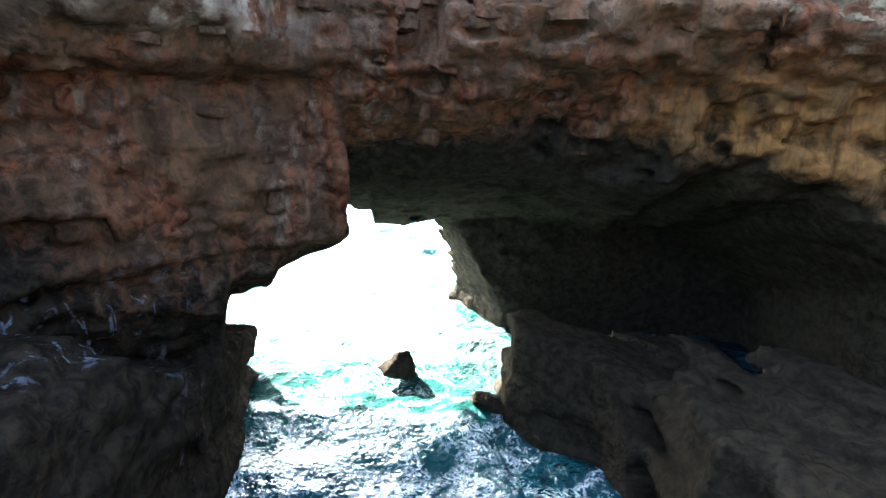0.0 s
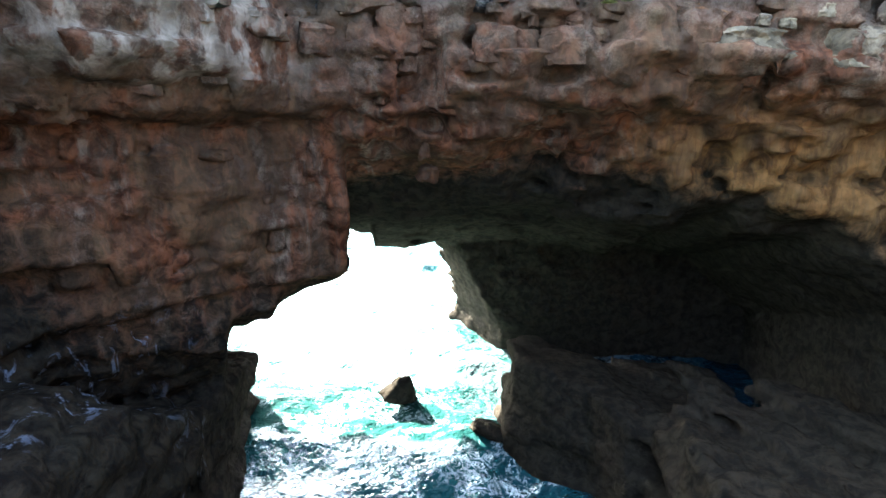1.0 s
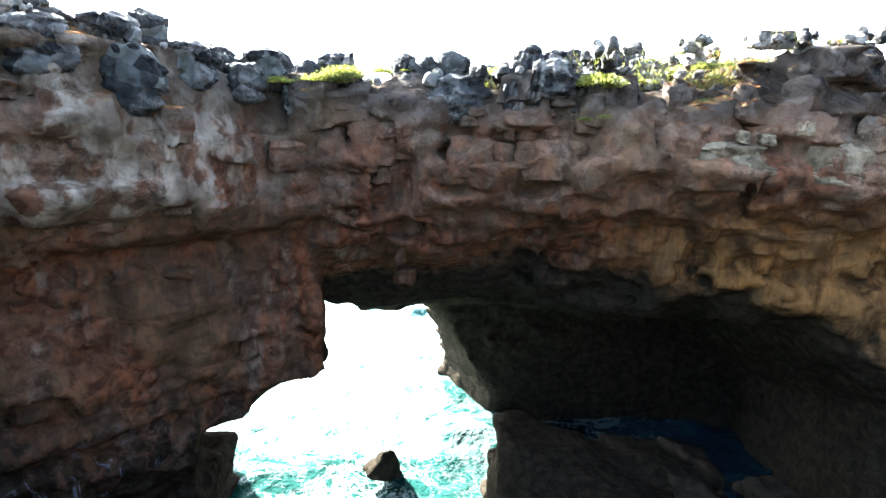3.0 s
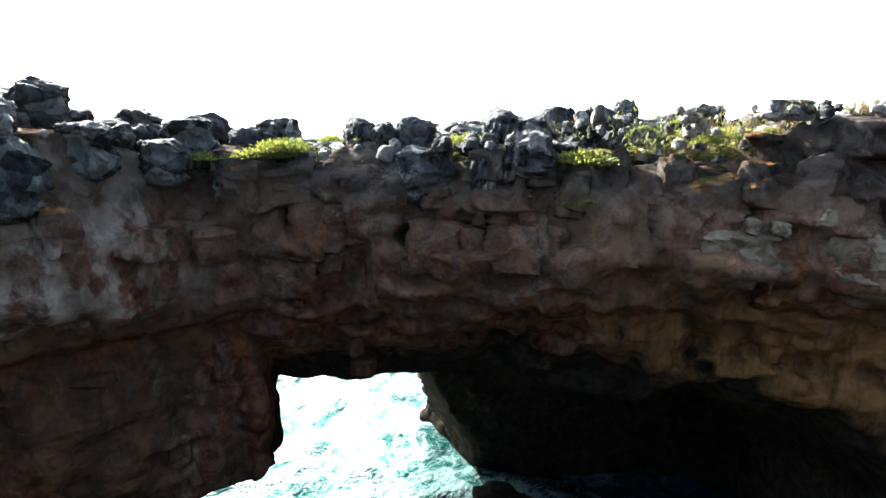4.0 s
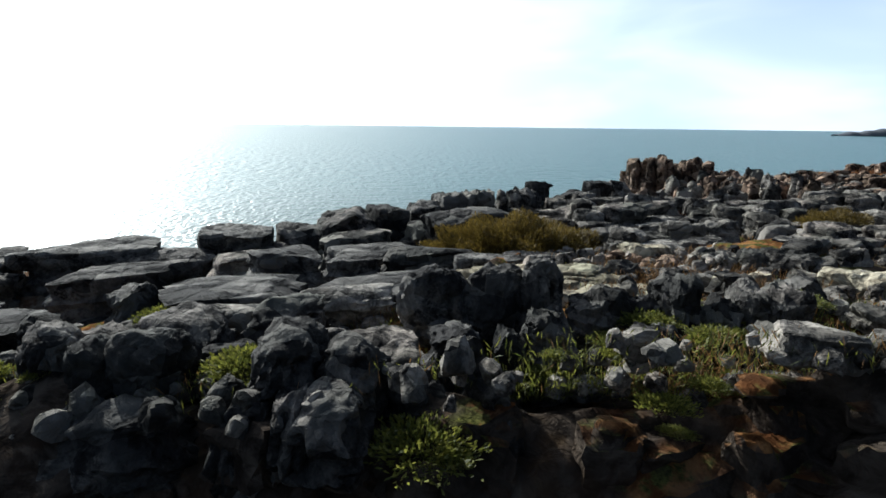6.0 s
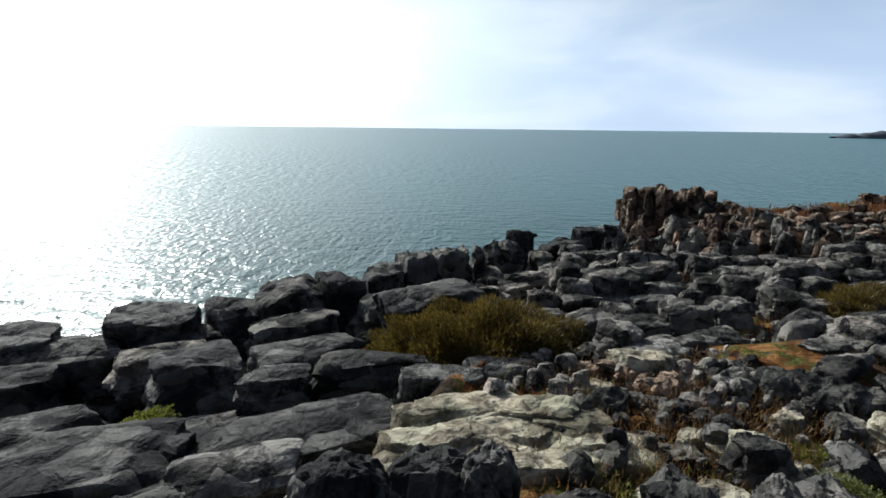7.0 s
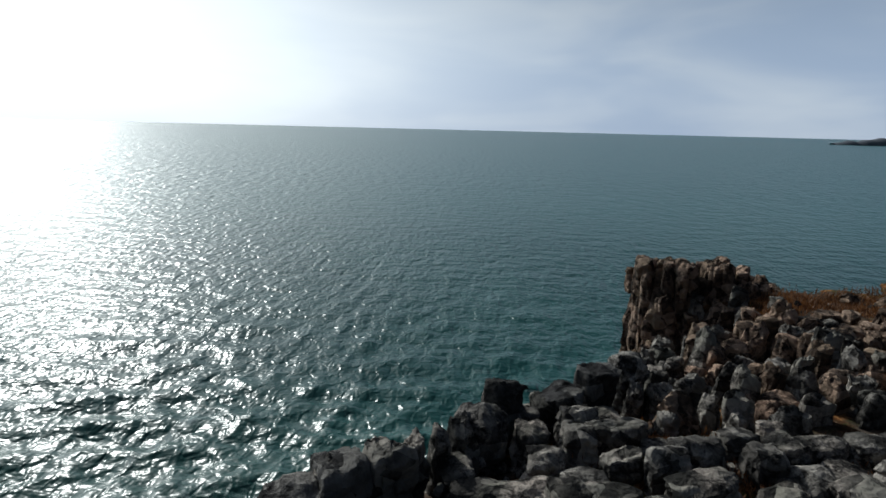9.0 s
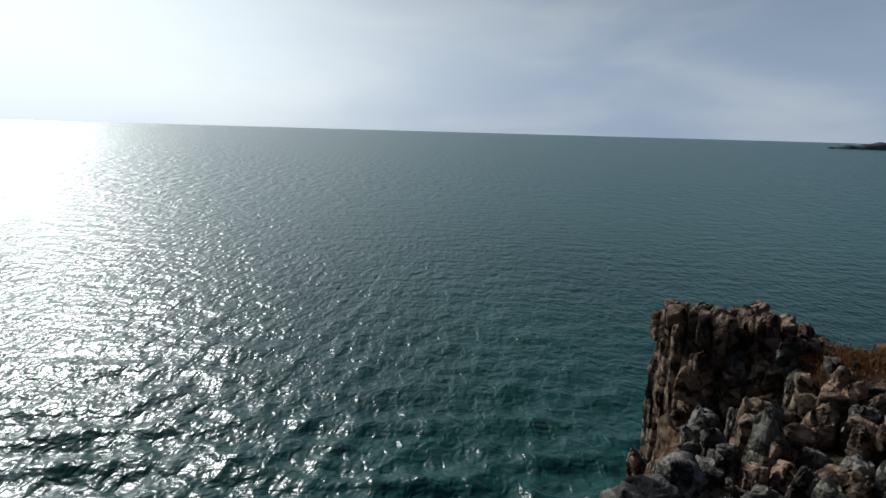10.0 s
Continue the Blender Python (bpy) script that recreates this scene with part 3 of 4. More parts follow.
def build_sea():
    def lines(lo, hi, step, reach):
        out, gap = [], step
        a = np.arange(lo, hi, step)
        more, at = [], hi
        while at < reach:
            more.append(at)
            gap *= 1.11
            at += gap
        less, at, gap = [], lo - step, step
        while at > -reach:
            less.append(at)
            gap *= 1.11
            at -= gap
        return np.array(less[::-1] + list(a) + more)

    xs, ys = lines(-28, 22, 0.3, 4300), lines(8, 82, 0.3, 4300)
    rng = np.random.default_rng(3)
    x, y = xs[:, None], ys[None, :]
    z = 0 * x + 0 * y
    for _ in range(26):
        length = rng.uniform(1.2, 9)
        turn = radians(rng.normal(250, 40))
        k = 2 * math.pi / length
        phase = k * (math.cos(turn) * x + math.sin(turn) * y) + rng.uniform(0, 7) + 0.6 * np.sin(0.3 * x + rng.uniform(0, 7)) + 0.6 * np.sin(0.27 * y + rng.uniform(0, 7))
        z = z + 0.012 * length * (1 - 2 * np.abs(np.sin(phase / 2)) ** 0.8)
    fade = np.clip(1.4 - np.hypot(x, y - 45) / 90, 0, 1)
    z = z * fade - 0.05
    verts = np.stack([x + 0 * y, 0 * x + y, z], 2).reshape(-1, 3)
    i = np.arange(len(xs) * len(ys)).reshape(len(xs), len(ys))
    quads = np.stack([i[:-1, :-1], i[1:, :-1], i[1:, 1:], i[:-1, 1:]], 2).reshape(-1, 4)
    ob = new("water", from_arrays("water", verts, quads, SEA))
    return tagged(ob, "choppy green-blue sea with white foam in the cove", "sea", kind="structure")


build_sea()


# ---- rocks ----
STRIKE = 31.0
rng = np.random.default_rng(11)


def block_mesh(seed, mat, wild=0.16, flute=0.05, square=5.0, peak=0.0, cuts=8, keen=0.0, karst=0.0):
    """A weathered, broken block about a metre each way, its foot at z = 0."""
    pick = random.Random(seed)
    bm = bmesh.new()
    bmesh.ops.create_cube(bm, size=2)
    bmesh.ops.subdivide_edges(bm, edges=bm.edges[:], cuts=cuts, use_grid_fill=True)
    away = Vector((seed * 7.3, seed * 3.1, seed * 5.7))
    breaks = [(Vector((pick.uniform(-1, 1), pick.uniform(-1, 1), pick.choice((-0.1, 0.1, 0.3, 1.6)))).normalized(), pick.uniform(0.82, 1.08) + keen) for _ in range(8)]
    tiers = pick.randint(2, 4)
    steps = [(pick.uniform(0.84, 1.06), pick.uniform(-0.09, 0.09), pick.uniform(-0.09, 0.09)) for _ in range(tiers + 1)]
    for v in bm.verts:
        p = v.co.copy()
        grow, dx, dy = steps[min(int((p.z * 0.5 + 0.5 + 0.06 * math.sin(p.x * 2 + seed)) * tiers), tiers)]
        p /= (abs(p.x) ** square + abs(p.y) ** square + abs(p.z) ** square) ** (1 / square)
        p += wild * 1.2 * noise.noise_vector(p * 0.9 + away)
        side = 1 - min(abs(p.z), 1) ** 3
        groove = noise.noise(Vector((p.x * 2.6, p.y * 2.6, p.z * 0.4)) + away)
        bed = noise.noise(Vector((p.x * 0.4, p.y * 0.4, p.z * 3.4)) + away * 1.7)
        bed = 0.6 * bed + 0.5 * (1 if noise.noise(Vector((0.2, 0.3, p.z * 2.6)) + away) > 0.1 else -0.4)
        for k in (0, 1):
            p[k] *= 1 - flute * side * (1.8 * abs(groove) + 0.9 * bed)
        p.x, p.y = p.x * grow + dx, p.y * grow + dy
        for way, far in breaks:
            over = p.dot(way) - far
            if over > 0:
                p -= way * over * 0.9
        p += wild * 0.55 * noise.noise_vector(p * 2.6 + away)
        p += wild * 0.38 * noise.noise_vector(p * 6.0 + away)
        taper = 1 - peak * (p.z * 0.5 + 0.5)
        if karst:
            p += p.normalized() * karst * (0.5 * abs(noise.noise(p * 4.5 + away)) + 0.35 * abs(noise.noise(p * 9.0 + away * 2)) - 0.25)
        v.co = (p.x * 0.5 * taper, p.y * 0.5 * taper, p.z * 0.5 + 0.5)
    mesh = bpy.data.meshes.new("limestone_block")
    bm.to_mesh(mesh)
    bm.free()
    mesh.materials.append(mat)
    mesh.polygons.foreach_set("use_smooth", [True] * len(mesh.polygons))
    mesh.set_sharp_from_angle(angle=radians(62 if square < 5.5 else 34))
    return mesh


SMOOTH_BLOCKS = [block_mesh(k, BLOCK, 0.14, 0.13, 7.0, 0.06, 12, 0.12, 0.12) for k in range(14)]
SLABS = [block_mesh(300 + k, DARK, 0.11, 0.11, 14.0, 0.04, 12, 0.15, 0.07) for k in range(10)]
JAGGED_BLOCKS = [block_mesh(20 + k, BLOCK, 0.24, 0.17, 8.0, 0.2) for k in range(14)]
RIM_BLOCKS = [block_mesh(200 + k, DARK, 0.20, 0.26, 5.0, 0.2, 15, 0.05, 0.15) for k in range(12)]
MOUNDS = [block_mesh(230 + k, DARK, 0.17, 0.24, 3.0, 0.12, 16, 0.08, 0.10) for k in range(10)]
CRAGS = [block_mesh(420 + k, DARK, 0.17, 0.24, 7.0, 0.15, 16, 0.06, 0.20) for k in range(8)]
RUSTY_BLOCKS = [block_mesh(40 + k, RUST, 0.25, 0.16, 6.0, 0.2) for k in range(8)]
PALE_BLOCKS = [block_mesh(60 + k, PALE, 0.16, 0.08, 9.0, 0.05, 11, 0.1, 0.10) for k in range(4)]
COLUMNS = [block_mesh(70 + k, RUST, 0.12, 0.17, 9.0, 0.05, 11, 0.08, 0.10) for k in range(6)]


def block(mesh, x, y, z, length, width, height, turn=0.0, lean=0.0, dip=0.0, name="limestone_block", label="", group="blocks on the clifftop", parent=None):
    ob = new(name, mesh)
    ob.matrix_basis = pose(x, y, z, lean, dip, turn) @ Matrix.Diagonal((length, width, height, 1))
    ob.parent = parent
    if parent is None:
        tagged(ob, label, "rock", group)
    return ob


def joined(name, rows, label, category, mat):
    """Many blocks as one mesh of stuff."""
    verts, faces, start = [], [], 0
    for mesh, m in rows:
        co = np.empty(len(mesh.vertices) * 3, np.float32)
        mesh.vertices.foreach_get("co", co)
        idx = np.empty(len(mesh.polygons) * 4, np.int32)
        mesh.polygons.foreach_get("vertices", idx)
        a = np.array(m)
        verts.append(co.reshape(-1, 3) @ a[:3, :3].T + a[:3, 3])
        faces.append(idx.reshape(-1, 4) + start)
        start += len(mesh.vertices)
    mesh = from_arrays(name, np.concatenate(verts), np.concatenate(faces), mat)
    mesh.set_sharp_from_angle(angle=radians(30))
    return tagged(new(name, mesh), label, category, kind="stuff")


BUSH = (8.9, 35.8)
BARE = ((12.8, 31.8, 1.5), (15.2, 34.4, 1.3), (9.3, 30.6, 2.3), (25.8, 58.2, 2.4), (29.5, 57.5, 3.4), (34.0, 57.0, 4.0), (10.9, 26.5, 0.9))

# green tufts on the rim: place and size
TUFTS = (
    (-2.4, 23.9, 19.05, 1.2), (-1.15, 24.15, 19.1, 1.2), (-0.6, 24.3, 19.25, 1.4), (0.3, 25.4, 19.4, 0.7), (1.1, 25.6, 19.45, 0.6), (1.45, 28.0, 19.45, 1.1),
    (3.9, 26.2, 19.4, 1.2), (6.8, 24.7, 19.05, 1.2), (7.2, 24.6, 18.95, 0.8), (9.8, 27.0, 19.6, 0.9), (10.6, 27.8, 19.7, 0.9), (10.0, 25.1, 19.5, 0.7), (10.1, 24.95, 19.2, 0.5), (11.3, 27.0, 19.75, 0.9), (11.8, 27.2, 19.7, 0.6), (10.7, 25.5, 19.6, 0.5), (13.9, 29.0, 19.85, 0.9), (8.6, 25.9, 19.8, 0.5), (9.4, 25.7, 19.95, 0.4), (12.6, 25.6, 20.2, 0.5), (12.0, 26.2, 19.8, 0.6),
)


def scatter():
    """Rows of blocks that follow the strike of the beds."""
    c, s = math.cos(radians(STRIKE)), math.sin(radians(STRIKE))
    found = []
    # close rows of rounded, fluted mounds that make the rim itself
    for row, (inset, low, high, wide) in enumerate(((0.45, 0.05, 0.4, 1.05), (1.4, 0.65, 1.1, 1.15))):
        x = -9.5 + 0.4 * row
        while x < 18:
            l = wide * rng.choice((0.75, 1.05, 1.4, 1.8)) * rng.uniform(0.85, 1.15)
            h = rng.uniform(1.1, 1.7)
            if x > 8:
                l *= 0.9
            y = float(rim(x)) + inset + rng.normal(0, 0.15)
            if (row or x < 7) and not any(abs(x - tx) < 0.5 and -1.0 < y - ty < 0.4 for tx, ty, _, _ in TUFTS):
                z = float(top(np.float64(x), np.float64(y))) + rng.uniform(low, high) + (-0.35 if x < -7.0 else (-0.6 if row else -0.2) if x < -3.4 else -0.95 if x > 6 else 0) - h
                found.append((x, y, z, l, rng.uniform(1.1, 1.7), h, rng.normal(8, 10), rng.normal(0, 5), rng.normal(0, 5), MOUNDS[rng.integers(10)], 1))
            x += l * 0.8
    b, line = -6.0, 0
    while b < 62:
        line += 1
        a = -14.0 + rng.uniform(0, 1)
        while a < 70:
            x, y = a * c - b * s + 2, a * s + b * c + 14
            front, back = y - rim(x), coast(x) - y
            if front < 2.0 or back < 0.15 or x < -12 or x > 44 or y > 70 or y < 16:
                a += 0.8
                continue
            if front < 3.6 and x > 9:
                l, w, h, kind = 0.7, 0.6, 0.5, 1
            elif front < 4.2:
                l, w, h, kind = 1.2, 1.05, 1.1, 1
            elif x < 8.0 and y < 41:
                l, w, h, kind = 3.0, 1.9, 1.5, 0
            elif x > 15.5 and y > 45:
                l, w, h, kind = 1.0, 0.85, 1.6 if x < 25 else 0.8, 1
            elif y < 33:
                l, w, h, kind = 1.0, 0.8, 0.7, 1
            else:
                l, w, h, kind = 1.5, 1.0, 1.0, 0
            if kind == 0 and x < 8 and line % 2:
                a += 0.8
                continue
            l *= rng.uniform(0.6, 1.45)
            w *= rng.uniform(0.75, 1.3)
            h *= rng.uniform(0.7, 1.5 if y > 40 else 1.1)
            if kind and front < 5:
                shrink = rng.choice((0.7, 0.95, 1.15, 1.35))
                l, w, h = l * shrink, w * shrink, h * shrink * rng.uniform(0.7, 1.0)
            a += l * (rng.uniform(1.05, 1.4) if x < 8 or front < 5.5 else rng.uniform(0.95, 1.2))
            if any((x - cx) ** 2 + (y - cy) ** 2 < r * r for cx, cy, r in BARE) and rng.random() < 0.82:
                continue
            if ((x - BUSH[0]) / 3.3) ** 2 + ((y - BUSH[1] + 1.3) / 2.5) ** 2 < 1 or rng.random() < 0.07:
                continue
            if any(abs(x - tx) < 0.5 and -1.3 < y - ty < 0.25 for tx, ty, _, _ in TUFTS):
                continue
            if 5.6 < x < 13.2 and 27.2 < y < 29.4:
                continue
            if y > 59.8 and 19 < x < 28.5:
                continue
            x, y = x + rng.normal(0, 0.12), y + rng.normal(0, 0.14)
            z = float(top(np.float64(x), np.float64(y))) + float(joints(x, y)) * 0.8 - (0.42 if x > 15.5 and y > 45 else 0.3) * h + rng.normal(0, 0.16 if y < 36 else 0.10)
            if kind == 0 and line % 4 > 1:
                z -= 0.55 if x < 8 else 0.3
            bank = RIM_BLOCKS if kind and front < 5.5 and -7 < x < 15 else JAGGED_BLOCKS if kind else SLABS if x < 8 else SMOOTH_BLOCKS
            if kind and (x > 15.5 and y > 45 and rng.random() < (0.7 if x > 19 else 0.3)):
                bank = COLUMNS if rng.random() < 0.55 else RUSTY_BLOCKS
            turn = (STRIKE if x < 8 or y < 36 else 6.0) + rng.normal(0, 6 if kind == 0 else 25) + (180 if rng.random() < 0.5 else 0)
            found.append((x, y, z, l, w, h, turn, rng.normal(0, 6) if kind else rng.normal(3, 3), rng.normal(0, 6 if kind else 2), bank[rng.integers(len(bank))], kind))
        b += 1.0
    return found


def lay_blocks():
    found = scatter()
    # the singles lie along the stretch from the rim of the cove to the sea edge
    c = np.array([[r[0], r[1]] for r in found])
    t = np.clip((c[:, 1] - 24) / 20, 0, 1)
    order = np.argsort(np.hypot(c[:, 0] - (5.5 + 5 * t), np.where(c[:, 1] > 44, c[:, 1] - 44, 0)))
    rest, rusty = [], []
    for rank, k in enumerate(order):
        x, y, z, l, w, h, turn, lean, dip, mesh, kind = found[k]
        if rank < 250:
            if kind:
                label = "dark pitted limestone boulder standing on the clifftop" if h > 0.9 else "small jagged grey limestone rock on the clifftop"
            else:
                label = "long grey limestone slab with a pale weathered top" if l > 2 else "rounded grey limestone block on the clifftop"
            block(mesh, x, y, z, l, w, h, turn, lean, dip, label=label)
        else:
            m = pose(x, y, z, lean, dip, turn) @ Matrix.Diagonal((l, w, h, 1))
            (rusty if mesh in RUSTY_BLOCKS + COLUMNS else rest).append((mesh, m))
    joined("boulder_field", rest, "field of grey limestone blocks with dark gaps", "rocks", BLOCK)
    joined("rusty_boulder_field", rusty, "field of rust-stained limestone rocks with dark gaps", "rocks", RUST)


lay_blocks()


def lay_rubble():
    """Small broken stones in the gaps."""
    small = [block_mesh(100 + k, BLOCK, 0.28, 0.1, 5.0, 0.2, 2) for k in range(6)]
    rows = []
    while len(rows) < 2600:
        x, y = rng.uniform(-10, 30), rng.uniform(18, 58)
        if rim(x) + 0.1 < y < coast(x) - 0.3 and (y < 46 or rng.random() < 0.4) and (x < 20 or rng.random() < 0.4):
            size = 0.16 + 0.34 * rng.random() ** 2
            m = pose(x, y, float(top(np.float64(x), np.float64(y))) + rng.uniform(-0.15, 0.15), rng.uniform(-25, 25), rng.uniform(-25, 25), rng.uniform(0, 360))
            rows.append((small[rng.integers(6)], m @ Matrix.Diagonal((size * rng.uniform(0.8, 1.6), size, size * rng.uniform(0.6, 1.2), 1))))
    while len(rows) < 2880:
        x, y = rng.normal(14.8, 1.4), rng.normal(33.6, 1.4)
        size = 0.12 + 0.3 * rng.random() ** 3
        m = pose(x, y, float(top(np.float64(x), np.float64(y))) + rng.uniform(-0.1, 0.25), rng.uniform(-25, 25), rng.uniform(-25, 25), rng.uniform(0, 360))
        rows.append((small[rng.integers(6)], m @ Matrix.Diagonal((size * rng.uniform(0.8, 1.6), size, size * rng.uniform(0.6, 1.2), 1))))
    joined("rubble", rows, "small broken grey stones between the blocks", "stones", BLOCK)


lay_rubble()

# the broken row of dark crags in front of the pale outcrop
for row, (first, last, far, head, wide) in enumerate(((6.1, 12.9, 28.35, 20.25, 1.0), (7.7, 12.0, 27.3, 19.75, 0.8))):
    x = first
    while x < last:
        l, h = wide * rng.choice((0.7, 0.95, 1.25)) * rng.uniform(0.9, 1.1), rng.uniform(1.4, 1.7)
        block(CRAGS[rng.integers(8)], x + l / 2, far + rng.normal(0, 0.16), head + rng.normal(0, 0.12) - h, l * 1.12, rng.uniform(0.9, 1.3), h, rng.normal(0, 12) + (180 if rng.random() < 0.5 else 0), rng.normal(0, 4), rng.normal(0, 4), label="dark fluted limestone crag with a ragged top", name="crag", group="crags behind the rim")
        x += l * (0.95 if row == 0 else rng.choice((1.0, 1.9)))

# the great blocks along the sea edge
EDGE = "great grey limestone block on the sea edge"
for x, y, head, l, w, h, turn, k in (
    (-8.6, 33.6, 18.95, 4.2, 2.2, 1.7, 20, 0), (-4.9, 35.2, 19.15, 4.8, 2.4, 1.8, 24, 1), (-0.9, 36.9, 19.45, 2.5, 2.2, 2.2, 20, 3), (1.2, 37.9, 19.3, 2.0, 1.8, 2.0, 34, 2),
    (2.6, 38.6, 19.85, 2.4, 2.0, 2.6, 33, 4), (4.0, 39.4, 19.9, 1.7, 1.9, 2.6, 35, 5), (5.3, 40.6, 19.9, 1.6, 1.5, 2.5, 33, 6), (6.4, 41.5, 20.15, 1.5, 1.5, 2.8, 32, 7), (7.4, 42.3, 20.2, 1.3, 1.4, 2.6, 30, 10),
    (9.7, 44.4, 20.05, 1.6, 1.5, 2.4, 48, 8), (10.5, 45.7, 20.3, 1.3, 1.3, 2.5, 45, 9), (12.4, 46.4, 19.8, 1.7, 1.4, 1.9, 42, 1), (13.7, 47.2, 20.25, 1.5, 1.3, 2.2, 40, 3), (15.2, 48.6, 20.1, 1.5, 1.3, 2.0, 40, 11),
    (-2.3, 35.7, 18.75, 2.0, 2.0, 1.8, 30, 8), (0.3, 37.0, 18.9, 1.6, 1.8, 1.8, 30, 9), (3.4, 36.6, 19.4, 2.6, 1.6, 1.6, 30, 12), (0.4, 35.3, 18.95, 2.8, 1.5, 1.5, 26, 13), (-3.2, 33.6, 18.75, 3.2, 1.5, 1.4, 24, 6), (5.9, 38.4, 19.5, 2.2, 1.4, 1.6, 32, 9),
):
    block((SLABS + SMOOTH_BLOCKS)[k], x, y, head - h, l, w, h, turn, 4, 0, label=EDGE, group="great blocks on the sea edge")
for x, y, w, h in ((6.0, 41.2, 0.8, 2.0), (7.0, 42.0, 0.7, 2.1), (8.0, 42.5, 0.7, 2.1), (8.7, 43.0, 0.7, 2.2), (9.3, 43.6, 0.8, 2.0)):
    block(JAGGED_BLOCKS[int(x * 10) % 10], x, y, 20.2 - h, w, 1.0, h, 30, 0, 3, label="narrow upright limestone pillar on the sea edge", group="pillars on the sea edge")

# pale flat outcrop in the middle of the plateau, and the bright slab by the rim
for k in range(17):
    x, y = 7.5 + 3.6 * ((k * 0.618) % 1.0), 30.0 + 2.0 * (k / 17)
    block(PALE_BLOCKS[k % 4], x, y, 18.7 + 0.05 * rng.normal(), rng.uniform(1.3, 2.5), rng.uniform(0.8, 1.3), 0.70 + 0.12 * (k / 17) + rng.uniform(-0.10, 0.12), 14 + rng.normal(0, 9), rng.normal(0, 3), rng.normal(0, 3), label="pale limestone slab in a broken flat outcrop", name="flat_rock", group="pale slabs")
block(PALE_BLOCKS[1], 12.4, 33.9, 18.8, 1.9, 1.1, 0.95, 8, 0, 4, label="pale limestone slab tilted on brown soil", name="flat_rock", group="pale slabs")
block(SMOOTH_BLOCKS[7], 5.8, 27.2, 18.3, 1.5, 1.4, 1.15, 20, 14, 0, label="grey block with a broad sloping face", name="flat_rock", group="pale slabs")
for x, y, z, l, w, h, turn, k in ((7.6, 29.4, 18.7, 1.5, 1.0, 0.7, 15, 1), (11.2, 30.6, 18.7, 1.6, 1.0, 0.7, 5, 2), (10.4, 31.5, 18.75, 1.7, 0.8, 0.55, 18, 3), (8.4, 31.0, 18.7, 1.5, 0.9, 0.6, 25, 2), (10.9, 33.2, 18.8, 1.6, 0.7, 0.5, 10, 0), (14.4, 31.6, 19.0, 0.8, 0.6, 0.6, 40, 1), (13.2, 30.6, 19.0, 0.7, 0.6, 0.7, -20, 3), (15.6, 32.8, 19.1, 0.9, 0.7, 0.6, 30, 2), (12.2, 29.4, 18.9, 0.9, 0.7, 0.6, 15, 0)):
    block(PALE_BLOCKS[k], x, y, z, l, w, h, turn, 0, 0, label="pale flat limestone slab bedded in brown soil", name="flat_rock", group="pale slabs")
for x, y, l, w, h, turn, k in ((12.3, 26.3, 1.3, 0.8, 0.55, 10, 1), (13.4, 27.0, 1.5, 0.9, 0.6, 20, 2), (14.6, 27.9, 1.2, 0.8, 0.7, 15, 3), (11.9, 25.4, 1.1, 0.7, 0.5, -5, 0), (13.2, 25.8, 1.4, 0.7, 0.5, 12, 2), (14.8, 27.0, 1.3, 0.8, 0.55, 25, 4)):
    block(SMOOTH_BLOCKS[k], x, y, float(top(np.float64(x), np.float64(y))) - 0.1, l, w, h, turn, 3, 2, label="low grey slab lying among grass and small stones", name="flat_rock", group="slabs by the rim")
for k in range(46):
    x, y = 11.2 + 6.3 * ((k * 0.618) % 1.0), 28.9 + 6.6 * ((k * 0.755 + 0.1) % 1.0)
    size = 0.35 + 0.65 * ((k * 0.37) % 1.0) ** 2
    bank, label = ((PALE_BLOCKS, "pale limestone stone lying on orange soil"), (JAGGED_BLOCKS, "broken grey limestone rock lying on orange soil"), (RUSTY_BLOCKS, "rust-stained limestone rock lying on orange soil"), (RIM_BLOCKS, "dark pitted limestone rock lying on orange soil"))[k % 4]
    block(bank[k % 4], x, y, float(top(np.float64(x), np.float64(y))) - 0.15 * size, size * rng.uniform(1.0, 1.6), size, size * rng.uniform(0.5, 0.9), rng.uniform(0, 180), rng.normal(0, 6), rng.normal(0, 6), name="loose_stone", label=label, group="stones in the clearing")
for x, y, l, w, h, k in ((6.2, 33.9, 3.0, 1.0, 0.95, 9), (9.4, 33.9, 2.4, 0.9, 0.85, 12), (4.2, 33.0, 1.6, 1.0, 0.9, 6), (7.8, 33.2, 1.9, 1.0, 0.95, 3), (2.6, 30.2, 2.1, 1.3, 0.95, 8)):
    block(SLABS[k % 10], x, y, 18.55, l, w, h, 9, 0, 0, label="long dark limestone slab among other slabs")
block(SMOOTH_BLOCKS[4], 2.9, 28.2, 18.6, 1.6, 1.0, 0.95, 20, 0, 0, label="rounded grey limestone block on the clifftop")
block(SMOOTH_BLOCKS[1], 4.7, 29.6, 18.55, 2.3, 1.2, 1.0, 25, 0, 0, label="long grey limestone slab with a pale weathered top")
block(block_mesh(95, BLOCK, 0.2, 0.1, 6.0, 0.7), -0.8, 25.3, 18.6, 1.0, 0.9, 1.35, 10, 0, 6, label="pointed grey boulder standing on the rim of the cove")
